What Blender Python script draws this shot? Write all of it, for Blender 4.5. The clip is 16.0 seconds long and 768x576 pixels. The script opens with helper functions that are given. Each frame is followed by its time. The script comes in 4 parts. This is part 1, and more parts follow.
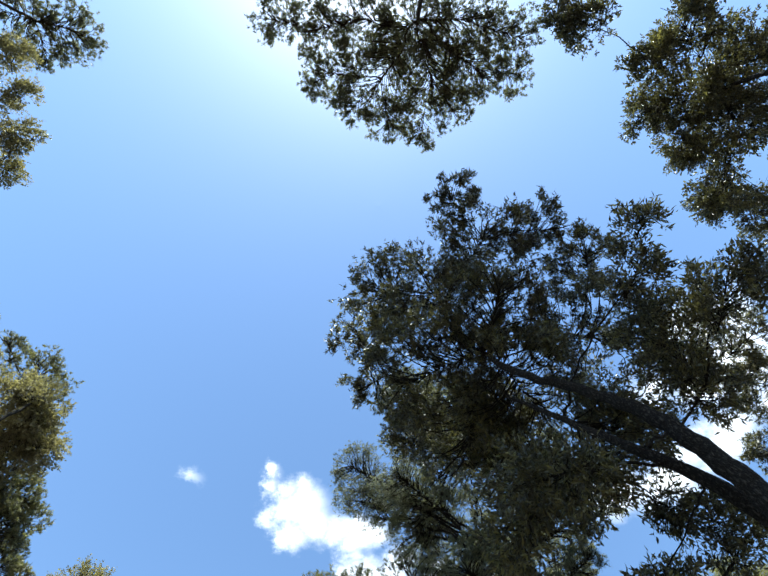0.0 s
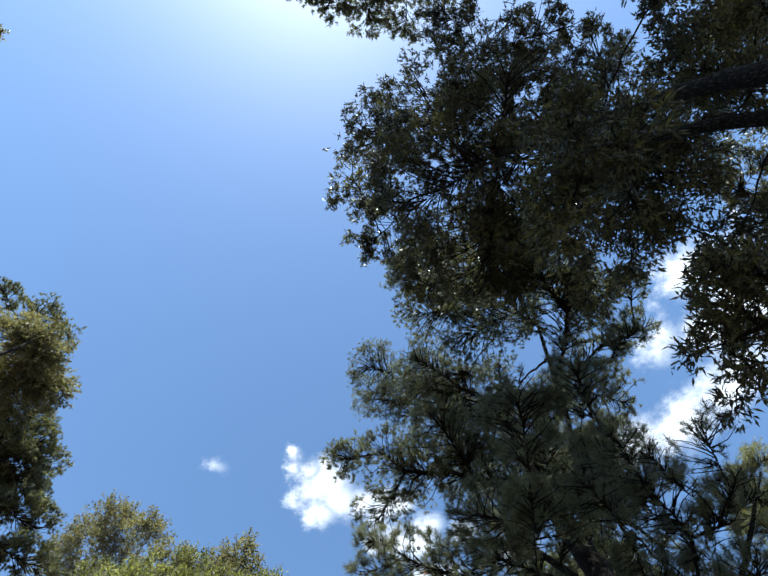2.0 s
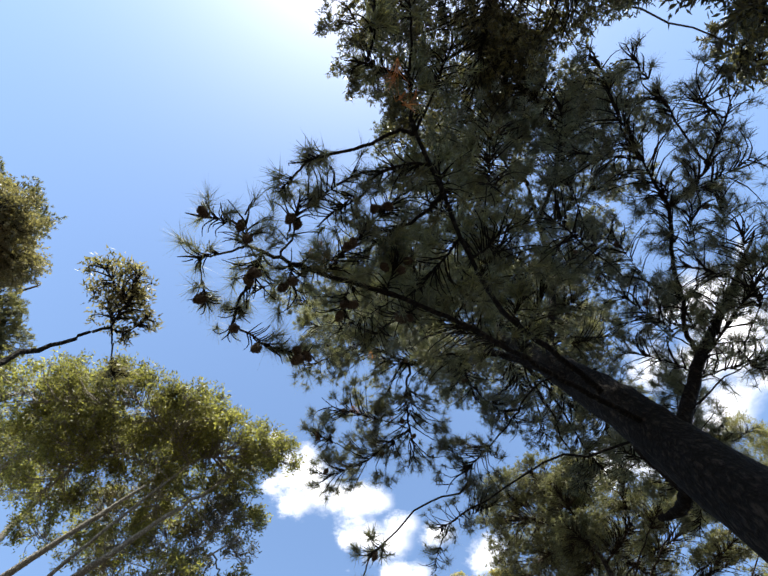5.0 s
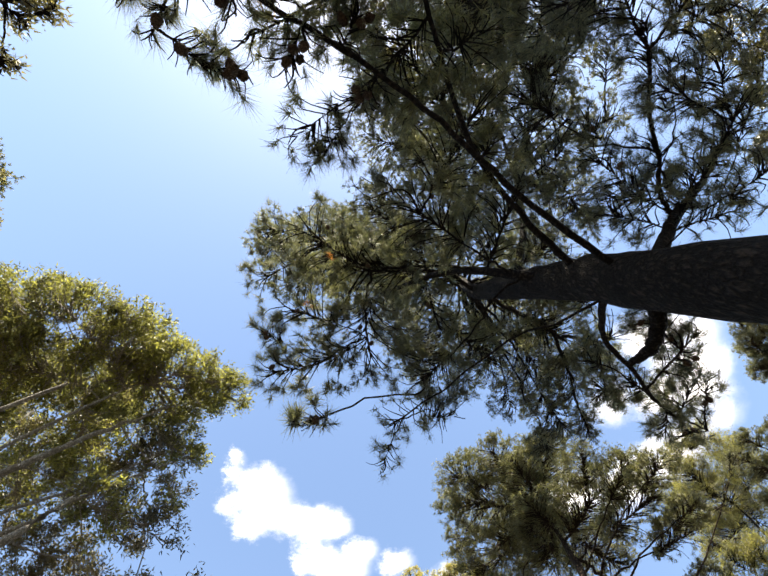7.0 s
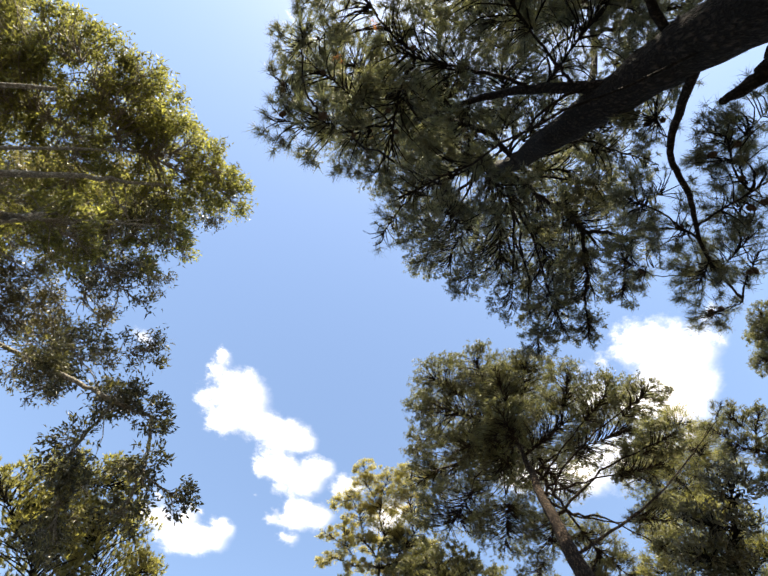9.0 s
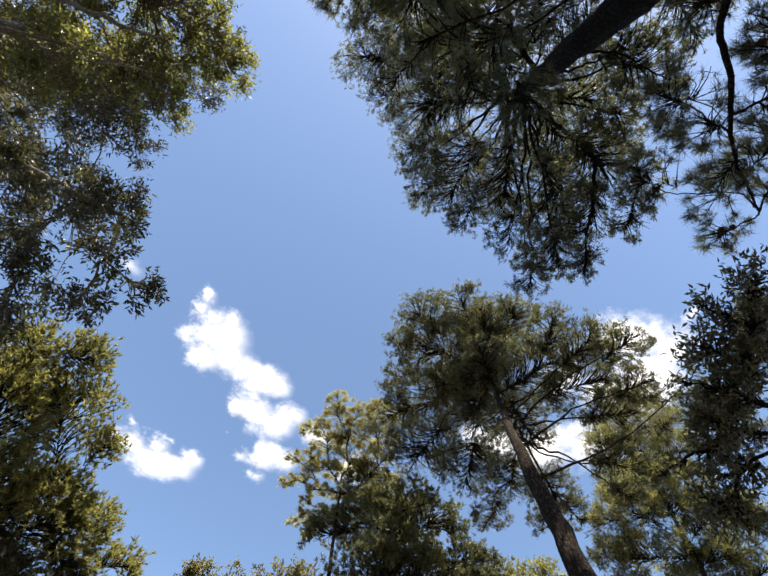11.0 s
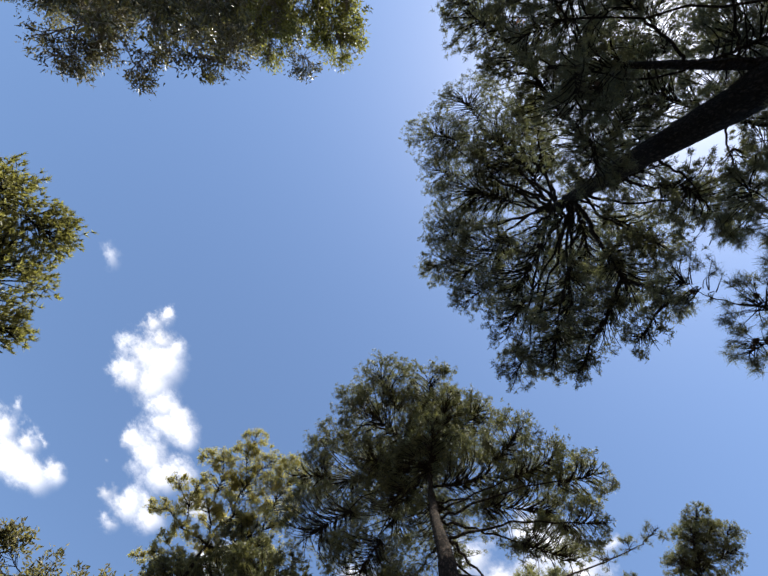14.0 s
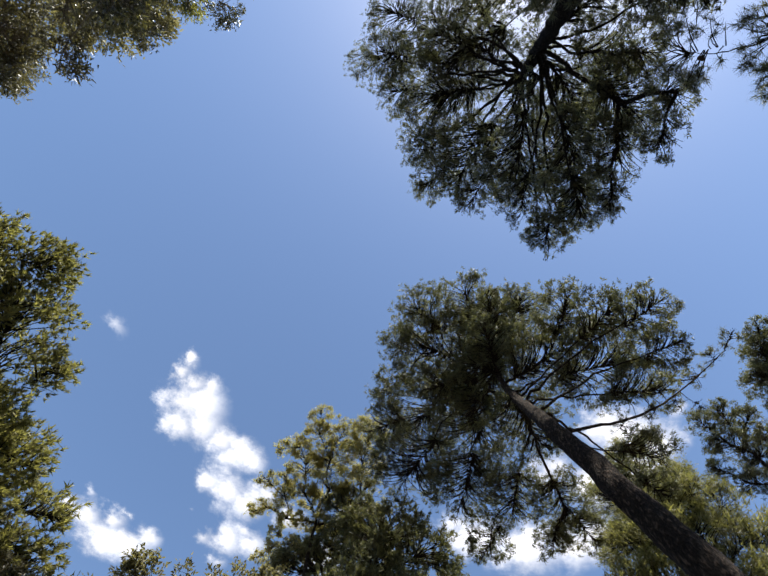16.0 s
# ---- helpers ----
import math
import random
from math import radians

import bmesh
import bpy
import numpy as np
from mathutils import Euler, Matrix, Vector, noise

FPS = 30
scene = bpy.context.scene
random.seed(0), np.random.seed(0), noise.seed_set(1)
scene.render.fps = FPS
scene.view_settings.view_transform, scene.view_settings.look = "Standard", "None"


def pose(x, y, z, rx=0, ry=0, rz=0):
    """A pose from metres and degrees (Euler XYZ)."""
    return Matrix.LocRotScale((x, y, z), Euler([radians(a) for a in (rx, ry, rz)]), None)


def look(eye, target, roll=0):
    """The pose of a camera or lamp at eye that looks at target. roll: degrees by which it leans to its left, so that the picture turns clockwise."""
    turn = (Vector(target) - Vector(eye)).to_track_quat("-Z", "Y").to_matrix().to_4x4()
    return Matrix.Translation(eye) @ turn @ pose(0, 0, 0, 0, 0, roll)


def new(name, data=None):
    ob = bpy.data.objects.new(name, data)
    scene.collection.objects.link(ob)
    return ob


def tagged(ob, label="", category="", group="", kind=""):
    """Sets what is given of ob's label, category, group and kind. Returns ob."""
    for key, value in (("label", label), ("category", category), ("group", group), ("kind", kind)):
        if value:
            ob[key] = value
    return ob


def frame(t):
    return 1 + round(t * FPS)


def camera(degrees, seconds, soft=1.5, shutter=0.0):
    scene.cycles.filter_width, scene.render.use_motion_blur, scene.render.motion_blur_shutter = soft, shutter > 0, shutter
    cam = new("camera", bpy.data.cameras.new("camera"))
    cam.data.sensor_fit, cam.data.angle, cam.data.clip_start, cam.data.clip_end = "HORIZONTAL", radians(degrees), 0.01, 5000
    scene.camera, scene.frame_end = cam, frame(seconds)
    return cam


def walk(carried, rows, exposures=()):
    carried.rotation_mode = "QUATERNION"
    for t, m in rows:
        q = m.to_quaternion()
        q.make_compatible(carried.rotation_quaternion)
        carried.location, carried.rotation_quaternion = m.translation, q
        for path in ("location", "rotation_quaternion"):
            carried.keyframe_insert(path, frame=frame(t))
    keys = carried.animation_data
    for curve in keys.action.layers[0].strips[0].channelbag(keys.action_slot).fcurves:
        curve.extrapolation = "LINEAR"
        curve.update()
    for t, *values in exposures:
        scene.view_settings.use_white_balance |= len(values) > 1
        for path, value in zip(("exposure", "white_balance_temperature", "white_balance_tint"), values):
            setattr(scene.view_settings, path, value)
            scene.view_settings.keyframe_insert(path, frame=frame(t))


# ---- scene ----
cam = camera(80.0, 16.0, soft=1.6)
PATH = [
    (0, -0.300, 0.000, 1.512, 169.77, 0.61, -1.10),
    (0.5, -0.293, 0.782, 1.585, 171.38, -0.46, -1.93),
    (1, -0.517, 1.540, 1.551, 170.35, -0.67, 4.99),
    (1.5, -0.367, 2.228, 1.496, 167.09, 3.73, -0.15),
    (2, -0.471, 3.106, 1.644, 166.90, 1.57, 4.51),
    (2.5, -0.361, 3.740, 1.675, 164.86, 2.38, -2.44),
    (3, -0.309, 4.517, 1.725, 164.77, 1.45, 3.11),
    (3.5, -0.272, 5.117, 1.713, 165.89, -1.02, -6.52),
    (4, -0.213, 5.713, 1.610, 164.44, 0.28, -2.09),
    (4.2, -0.193, 5.950, 1.557, 164.49, -0.46, -1.09),
    (6.3, 0.222, 7.661, 1.484, 172.11, 4.08, -2.15),
    (6.5, 0.192, 7.843, 1.489, 172.70, 4.87, 0.79),
    (7, 0.215, 8.318, 1.525, 168.91, 2.71, -5.51),
    (7.5, 0.209, 8.739, 1.611, 168.30, 0.34, -6.72),
    (8, 0.210, 9.165, 1.624, 169.56, -1.56, -19.46),
    (8.5, 0.367, 9.634, 1.680, 168.29, -3.13, -20.39),
    (9, 0.562, 10.138, 1.667, 161.66, -2.08, -18.85),
    (9.5, 0.854, 10.540, 1.671, 160.90, -2.73, -17.81),
    (10, 0.906, 10.858, 1.617, 159.42, -3.99, -20.98),
    (10.2, 0.892, 10.913, 1.592, 158.93, -4.77, -24.40),
    (12.3, 1.007, 11.504, 1.588, 155.77, -0.21, -27.49),
    (12.5, 1.065, 11.648, 1.612, 156.46, -2.86, -26.79),
    (13, 1.174, 11.944, 1.683, 152.76, -9.07, -26.40),
    (13.5, 1.355, 12.295, 1.598, 169.41, -7.20, -46.82),
    (14, 1.550, 12.565, 1.583, 172.65, -6.94, -51.18),
    (14.5, 1.600, 12.759, 1.590, 173.54, -5.92, -49.14),
    (15, 1.695, 12.944, 1.599, 166.58, -2.91, -28.74),
    (15.5, 1.663, 13.188, 1.619, 165.20, -3.67, -30.59),
    (16, 1.893, 13.468, 1.566, 166.69, -3.51, -30.18),
]
walk(cam, [(t, pose(*p)) for t, *p in PATH],
     [(0, 1.97, 5950, -1), (1, 1.64, 5700, -2), (2, 1.62, 5850, 0), (3, 1.92, 6100, 2), (4.2, 1.93, 6450, 4), (6.3, 2.2, 7000, 8), (8, 2.44, 7600, 8), (9, 2.27, 7450, 8), (10.2, 1.95, 7250, 8), (12.3, 1.66, 6330, 8), (16, 1.37, 6380, 8)])

# ---------------------------------------------------------------- light
SUN_WAY = Vector((-0.05, -0.50, 0.865)).normalized()
world = bpy.data.worlds.new("forest_sky")
scene.world = world
world.use_nodes = True


def build_sky():
    tree = world.node_tree
    n, link = tree.nodes, tree.links
    n.clear()
    out, back = n.new("ShaderNodeOutputWorld"), n.new("ShaderNodeBackground")
    sky = n.new("ShaderNodeTexSky")
    sky.sky_type, sky.sun_disc = "NISHITA", False
    sky.sun_elevation = math.asin(SUN_WAY.z)
    sky.sun_rotation = math.atan2(SUN_WAY.x, SUN_WAY.y)
    sky.altitude, sky.air_density, sky.dust_density, sky.ozone_density = 1600, SKY_AIR, SKY_DUST, SKY_OZONE
    # clouds lie on a flat layer high above: a place on it is x/z, y/z of the direction
    co, sep = n.new("ShaderNodeTexCoord"), n.new("ShaderNodeSeparateXYZ")
    link.new(co.outputs["Generated"], sep.inputs[0])

    def maths(op, a, b=None):
        m = n.new("ShaderNodeMath")
        m.operation = op
        for i, v in enumerate((a, b)):
            if v is None:
                continue
            if isinstance(v, (int, float)):
                m.inputs[i].default_value = v
            else:
                link.new(v, m.inputs[i])
        return m.outputs[0]

    height = maths("MAXIMUM", sep.outputs["Z"], 0.05)
    flat = n.new("ShaderNodeCombineXYZ")
    link.new(maths("DIVIDE", sep.outputs["X"], height), flat.inputs[0])
    link.new(maths("DIVIDE", sep.outputs["Y"], height), flat.inputs[1])
    fluff = n.new("ShaderNodeTexNoise")
    fluff.inputs["Scale"].default_value, fluff.inputs["Detail"].default_value, fluff.inputs["Roughness"].default_value = 8, 12, 0.68
    link.new(flat.outputs[0], fluff.inputs["Vector"])
    warp = n.new("ShaderNodeVectorMath")
    warp.operation = "MULTIPLY_ADD"
    link.new(fluff.outputs["Color"], warp.inputs[0])
    warp.inputs[1].default_value = (0.13, 0.13, 0.0)
    shift = n.new("ShaderNodeVectorMath")
    shift.operation = "SUBTRACT"
    link.new(flat.outputs[0], shift.inputs[0])
    shift.inputs[1].default_value = (0.065, 0.065, 0.0)
    link.new(shift.outputs[0], warp.inputs[2])
    best = None
    for u, v, r, dens in CLOUDS:
        d = n.new("ShaderNodeVectorMath")
        d.operation = "DISTANCE"
        link.new(warp.outputs[0], d.inputs[0])
        d.inputs[1].default_value = (u, v, 0)
        near = maths("MULTIPLY", maths("SUBTRACT", 1.0, maths("DIVIDE", d.outputs["Value"], r)), dens)
        if best is None:
            best = near
        else:
            best = maths("SMOOTH_MAX", best, near)
            best.node.inputs[2].default_value = 0.45
    edge = n.new("ShaderNodeMapRange")
    edge.interpolation_type = "SMOOTHSTEP"
    ragged = maths("ADD", best, maths("MULTIPLY", maths("SUBTRACT", fluff.outputs["Fac"], 0.5), 2.2))
    link.new(ragged, edge.inputs["Value"])
    edge.inputs["From Min"].default_value, edge.inputs["From Max"].default_value = -0.15, 0.95
    thick = n.new("ShaderNodeMapRange")
    link.new(ragged, thick.inputs["Value"])
    thick.inputs["From Min"].default_value, thick.inputs["From Max"].default_value = 0.1, 0.8
    shade = n.new("ShaderNodeMix")
    shade.data_type = "RGBA"
    shade.inputs["A"].default_value, shade.inputs["B"].default_value = CLOUD_EDGE, CLOUD_CORE
    link.new(thick.outputs["Result"], shade.inputs["Factor"])
    hollow = n.new("ShaderNodeTexNoise")
    hollow.inputs["Scale"].default_value, hollow.inputs["Detail"].default_value = 8, 4
    link.new(warp.outputs[0], hollow.inputs["Vector"])
    dim = n.new("ShaderNodeMapRange")
    dim.inputs["From Min"].default_value, dim.inputs["From Max"].default_value = 0.38, 0.62
    dim.inputs["To Min"].default_value, dim.inputs["To Max"].default_value = 0.84, 1.06
    link.new(hollow.outputs["Fac"], dim.inputs["Value"])
    grey = n.new("ShaderNodeVectorMath")
    grey.operation = "SCALE"
    link.new(shade.outputs["Result"], grey.inputs[0])
    link.new(dim.outputs["Result"], grey.inputs["Scale"])
    mix = n.new("ShaderNodeMix")
    mix.data_type = "RGBA"
    link.new(edge.outputs["Result"], mix.inputs["Factor"])
    link.new(sky.outputs["Color"], mix.inputs["A"])
    link.new(grey.outputs[0], mix.inputs["B"])
    link.new(mix.outputs["Result"], back.inputs["Color"])
    back.inputs["Strength"].default_value = SKY_STRENGTH
    link.new(back.outputs[0], out.inputs[0])


SKY_STRENGTH, SKY_AIR, SKY_DUST, SKY_OZONE = 0.089, 1.05, 1.6, 1.7
CLOUD_EDGE, CLOUD_CORE = (4.4, 4.5, 5.0, 1), (5.7, 5.55, 5.8, 1)
# cumulus puffs: place on the layer, radius, thickness
CLOUDS = [
    (-0.247, 0.631, 0.024, 1), (-0.260, 0.663, 0.031, 1), (-0.217, 0.680, 0.044, 1), (-0.175, 0.678, 0.037, 1),
    (-0.218, 0.748, 0.060, 1), (-0.170, 0.720, 0.072, 1), (-0.197, 0.803, 0.047, 1), (-0.152, 0.771, 0.067, 1),
    (-0.090, 0.787, 0.049, 1), (-0.037, 0.791, 0.061, 1), (0.010, 0.789, 0.042, 1), (-0.067, 0.911, 0.044, 1),
    (-0.008, 0.909, 0.064, 1), (0.048, 0.909, 0.058, 1), (0.075, 0.859, 0.046, 1), (0.166, 0.895, 0.051, 0.9),
    (-0.238, 1.145, 0.042, 1), (-0.308, 1.187, 0.058, 1), (-0.365, 1.186, 0.036, 0.9), (-0.246, 1.230, 0.083, 1),
    (-0.169, 1.206, 0.073, 1), (-0.131, 1.156, 0.046, 1), (-0.208, 1.113, 0.018, 0.7), (-0.316, 1.108, 0.018, 0.5),
    (-0.014, 1.063, 0.038, 0.8), (0.050, 1.045, 0.056, 0.9), (0.112, 1.018, 0.052, 0.9), (0.060, 1.116, 0.028, 0.6),
    (-0.433, 0.633, 0.027, 0.35), (-0.080, 1.009, 0.014, 0.4), (0.850, 0.189, 0.024, 0.6), (0.669, 0.268, 0.061, 1),
    (0.737, 0.245, 0.076, 1), (0.806, 0.234, 0.076, 1), (0.819, 0.333, 0.115, 1), (0.760, 0.390, 0.086, 1),
    (0.832, 0.499, 0.099, 1), (0.911, 0.425, 0.073, 0.9), (0.795, 0.141, 0.019, 0.6), (0.734, 0.400, 0.084, 1),
    (0.646, 0.416, 0.069, 0.9), (0.593, 0.668, 0.091, 1), (0.725, 0.634, 0.099, 1), (0.817, 0.555, 0.097, 1),
    (0.850, 0.382, 0.093, 1), (0.297, 0.953, 0.070, 0.9),
]
build_sky()
sun = new("sun", bpy.data.lights.new("sun", "SUN"))
sun.data.energy, sun.data.angle, sun.data.color = 5.0, radians(0.53), (1.0, 0.95, 0.86)
sun.matrix_world = look((0, 0, 60), Vector((0, 0, 60)) - SUN_WAY)

# ---------------------------------------------------------------- materials


def material(name):
    mat = bpy.data.materials.new(name)
    mat.use_nodes = True
    mat.node_tree.nodes.clear()
    return mat, mat.node_tree.nodes, mat.node_tree.links


def ramp_node(n, stops):
    ramp = n.new("ShaderNodeValToRGB")
    els = ramp.color_ramp.elements
    while len(els) < len(stops):
        els.new(0.5)
    for el, (pos, col) in zip(els, stops):
        el.position, el.color = pos, (*col, 1)
    return ramp


def leaf_material(name, dark, mid, light, gloss=0.4, through_light=0.35):
    """Foliage: each leaf its own tone, patches of older growth, some light let through."""
    mat, n, link = material(name)
    geo, co = n.new("ShaderNodeNewGeometry"), n.new("ShaderNodeTexCoord")
    patch = n.new("ShaderNodeTexNoise")
    patch.inputs["Scale"].default_value, patch.inputs["Detail"].default_value = 0.9, 3
    link.new(co.outputs["Object"], patch.inputs["Vector"])
    add = n.new("ShaderNodeMath")
    add.operation = "MULTIPLY_ADD"
    link.new(patch.outputs["Fac"], add.inputs[0])
    add.inputs[1].default_value = 0.9
    half = n.new("ShaderNodeMath")
    half.operation = "MULTIPLY_ADD"
    link.new(geo.outputs["Random Per Island"], half.inputs[0])
    half.inputs[1].default_value, half.inputs[2].default_value = 0.62, -0.27
    link.new(half.outputs[0], add.inputs[2])
    ramp = ramp_node(n, [(0.05, dark), (0.5, mid), (0.95, light)])
    link.new(add.outputs[0], ramp.inputs[0])
    bsdf = n.new("ShaderNodeBsdfPrincipled")
    link.new(ramp.outputs[0], bsdf.inputs["Base Color"])
    bsdf.inputs["Roughness"].default_value = gloss
    bsdf.inputs["Specular IOR Level"].default_value = 0.3
    trans = n.new("ShaderNodeBsdfTranslucent")
    warm = n.new("ShaderNodeMix")
    warm.data_type, warm.blend_type = "RGBA", "MULTIPLY"
    warm.inputs["Factor"].default_value = 1.0
    link.new(ramp.outputs[0], warm.inputs["A"])
    warm.inputs["B"].default_value = (1.35, 1.38, 0.72, 1)
    link.new(warm.outputs["Result"], trans.inputs["Color"])
    mix = n.new("ShaderNodeMixShader")
    mix.inputs[0].default_value = through_light
    link.new(bsdf.outputs[0], mix.inputs[1])
    link.new(trans.outputs[0], mix.inputs[2])
    out = n.new("ShaderNodeOutputMaterial")
    link.new(mix.outputs[0], out.inputs[0])
    return mat


def bark_material(name, dark, mid, light, scale=1.0, relief=0.03):
    """Bark: long plates split by dark furrows, with lichen-pale patches."""
    mat, n, link = material(name)
    co, squash = n.new("ShaderNodeTexCoord"), n.new("ShaderNodeMapping")
    squash.inputs["Scale"].default_value = (13 * scale, 13 * scale, 5 * scale)
    link.new(co.outputs["Object"], squash.inputs["Vector"])
    wob = n.new("ShaderNodeTexNoise")
    wob.inputs["Scale"].default_value, wob.inputs["Detail"].default_value = 2.5, 4
    link.new(squash.outputs[0], wob.inputs["Vector"])
    bent = n.new("ShaderNodeVectorMath")
    bent.operation = "MULTIPLY_ADD"
    link.new(wob.outputs["Color"], bent.inputs[0])
    bent.inputs[1].default_value = (0.9, 0.9, 0.9)
    link.new(squash.outputs[0], bent.inputs[2])
    plates = n.new("ShaderNodeTexVoronoi")
    plates.feature = "DISTANCE_TO_EDGE"
    plates.inputs["Scale"].default_value = 1.6
    link.new(bent.outputs[0], plates.inputs["Vector"])
    fine = n.new("ShaderNodeTexNoise")
    fine.inputs["Scale"].default_value, fine.inputs["Detail"].default_value = 6, 8
    link.new(squash.outputs[0], fine.inputs["Vector"])
    tone = n.new("ShaderNodeMath")
    tone.operation = "MULTIPLY_ADD"
    link.new(plates.outputs["Distance"], tone.inputs[0])
    tone.inputs[1].default_value = 1.5
    link.new(fine.outputs["Fac"], tone.inputs[2])
    low = n.new("ShaderNodeMath")
    low.operation = "MULTIPLY"
    link.new(tone.outputs[0], low.inputs[0])
    low.inputs[1].default_value = 0.75
    ramp = ramp_node(n, [(0.25, dark), (0.55, mid), (0.9, light)])
    link.new(low.outputs[0], ramp.inputs[0])
    bsdf, bump = n.new("ShaderNodeBsdfPrincipled"), n.new("ShaderNodeBump")
    bump.inputs["Strength"].default_value, bump.inputs["Distance"].default_value = 1.0, relief
    link.new(tone.outputs[0], bump.inputs["Height"])
    link.new(ramp.outputs[0], bsdf.inputs["Base Color"])
    link.new(bump.outputs[0], bsdf.inputs["Normal"])
    bsdf.inputs["Roughness"].default_value = 0.9
    bsdf.inputs["Specular IOR Level"].default_value = 0.06
    out = n.new("ShaderNodeOutputMaterial")
    link.new(bsdf.outputs[0], out.inputs[0])
    return mat


def ground_material():
    mat, n, link = material("leaf_litter")
    co = n.new("ShaderNodeTexCoord")
    big, small = n.new("ShaderNodeTexNoise"), n.new("ShaderNodeTexVoronoi")
    big.inputs["Scale"].default_value, big.inputs["Detail"].default_value = 0.35, 6
    small.inputs["Scale"].default_value = 22
    link.new(co.outputs["Object"], big.inputs["Vector"])
    link.new(co.outputs["Object"], small.inputs["Vector"])
    add = n.new("ShaderNodeMath")
    add.operation = "MULTIPLY_ADD"
    link.new(small.outputs["Color"], add.inputs[0])
    add.inputs[1].default_value = 0.45
    link.new(big.outputs["Fac"], add.inputs[2])
    ramp = ramp_node(n, [(0.3, (0.018, 0.014, 0.009)), (0.7, (0.05, 0.038, 0.024)), (1.0, (0.10, 0.076, 0.046))])
    link.new(add.outputs[0], ramp.inputs[0])
    bsdf, bump = n.new("ShaderNodeBsdfPrincipled"), n.new("ShaderNodeBump")
    bump.inputs["Distance"].default_value = 0.03
    link.new(small.outputs["Distance"], bump.inputs["Height"])
    link.new(ramp.outputs[0], bsdf.inputs["Base Color"])
    link.new(bump.outputs[0], bsdf.inputs["Normal"])
    bsdf.inputs["Roughness"].default_value = 0.95
    out = n.new("ShaderNodeOutputMaterial")
    link.new(bsdf.outputs[0], out.inputs[0])
    return mat


LITTER = ground_material()
BARK_PINE = bark_material("pine_bark", (0.007, 0.0055, 0.0045), (0.022, 0.016, 0.012), (0.09, 0.062, 0.044))
# pine bark darkened for the big pine: the crown's shade is in the colour
BARK_SHADED = bark_material("shaded_pine_bark", (0.004, 0.0035, 0.003), (0.011, 0.009, 0.0075), (0.034, 0.026, 0.021))
BARK_OAK = bark_material("oak_bark", (0.005, 0.0045, 0.004), (0.015, 0.013, 0.011), (0.05, 0.043, 0.035), 1.4, 0.02)
BARK_PALE = bark_material("pale_bark", (0.06, 0.052, 0.042), (0.16, 0.145, 0.12), (0.34, 0.31, 0.27), 1.8, 0.012)
OAK_LEAF = leaf_material("oak_leaf", (0.018, 0.018, 0.014), (0.046, 0.044, 0.028), (0.18, 0.162, 0.068), 0.42, 0.3)
OLIVE_LEAF = leaf_material("olive_green_leaf", (0.050, 0.048, 0.026), (0.124, 0.121, 0.050), (0.245, 0.238, 0.092), 0.5, 0.6)
BROWN_LEAF = leaf_material("brownish_leaf", (0.052, 0.046, 0.033), (0.120, 0.105, 0.066), (0.23, 0.198, 0.115), 0.5, 0.45)
SOFT_LEAF = leaf_material("soft_green_leaf", (0.066, 0.061, 0.031), (0.168, 0.156, 0.066), (0.31, 0.28, 0.115), 0.5, 0.5)
BUSH_LEAF = leaf_material("fine_olive_leaf", (0.060, 0.056, 0.030), (0.14, 0.132, 0.062), (0.27, 0.245, 0.11), 0.5, 0.5)
# darker leaf for crown undersides and interiors: their shade is put into the colour
SHADE_LEAF = leaf_material("shaded_brown_leaf", (0.030, 0.027, 0.020), (0.075, 0.066, 0.040), (0.18, 0.15, 0.075), 0.45, 0.35)
DARK_LEAF = leaf_material("dark_shrub_leaf", (0.026, 0.024, 0.017), (0.058, 0.051, 0.032), (0.13, 0.112, 0.06), 0.4, 0.3)
PINE_NEEDLE = leaf_material("pine_needle", (0.030, 0.034, 0.030), (0.076, 0.080, 0.063), (0.19, 0.182, 0.11), 0.55, 0.40)
PINE_LIGHT = leaf_material("light_pine_needle", (0.036, 0.038, 0.028), (0.088, 0.088, 0.053), (0.21, 0.197, 0.10), 0.55, 0.37)
LARCH_NEEDLE = leaf_material("yellow_green_needle", (0.13, 0.116, 0.055), (0.29, 0.255, 0.115), (0.47, 0.40, 0.19), 0.5, 0.5)
DEAD_NEEDLE = leaf_material("dead_needle", (0.18, 0.055, 0.02), (0.34, 0.12, 0.04), (0.50, 0.25, 0.09), 0.5, 0.3)
CONE = bark_material("cone_scales", (0.012, 0.009, 0.007), (0.045, 0.03, 0.02), (0.11, 0.075, 0.05), 6, 0.004)

# ---------------------------------------------------------------- mesh tools


def mesh_of(name, verts, faces, mat, smooth=False):
    """A mesh from arrays of places and of triangles or quads."""
    me = bpy.data.meshes.new(name)
    verts, faces = np.asarray(verts, np.float32), np.asarray(faces, np.int32)
    count, size = faces.shape
    me.vertices.add(len(verts))
    me.vertices.foreach_set("co", verts.ravel())
    me.loops.add(count * size)
    me.loops.foreach_set("vertex_index", faces.ravel())
    me.polygons.add(count)
    me.polygons.foreach_set("loop_start", np.arange(0, count * size, size, dtype=np.int32))
    me.polygons.foreach_set("use_smooth", np.full(count, smooth))
    me.materials.append(mat)
    me.update(calc_edges=True)
    me.validate()
    return me


def part(name, me, parent, label=""):
    ob = new(name, me)
    ob.parent = parent
    ob.location = -parent.location if parent.parent is None else (0, 0, 0)
    if label:
        tagged(ob, label)
    return ob


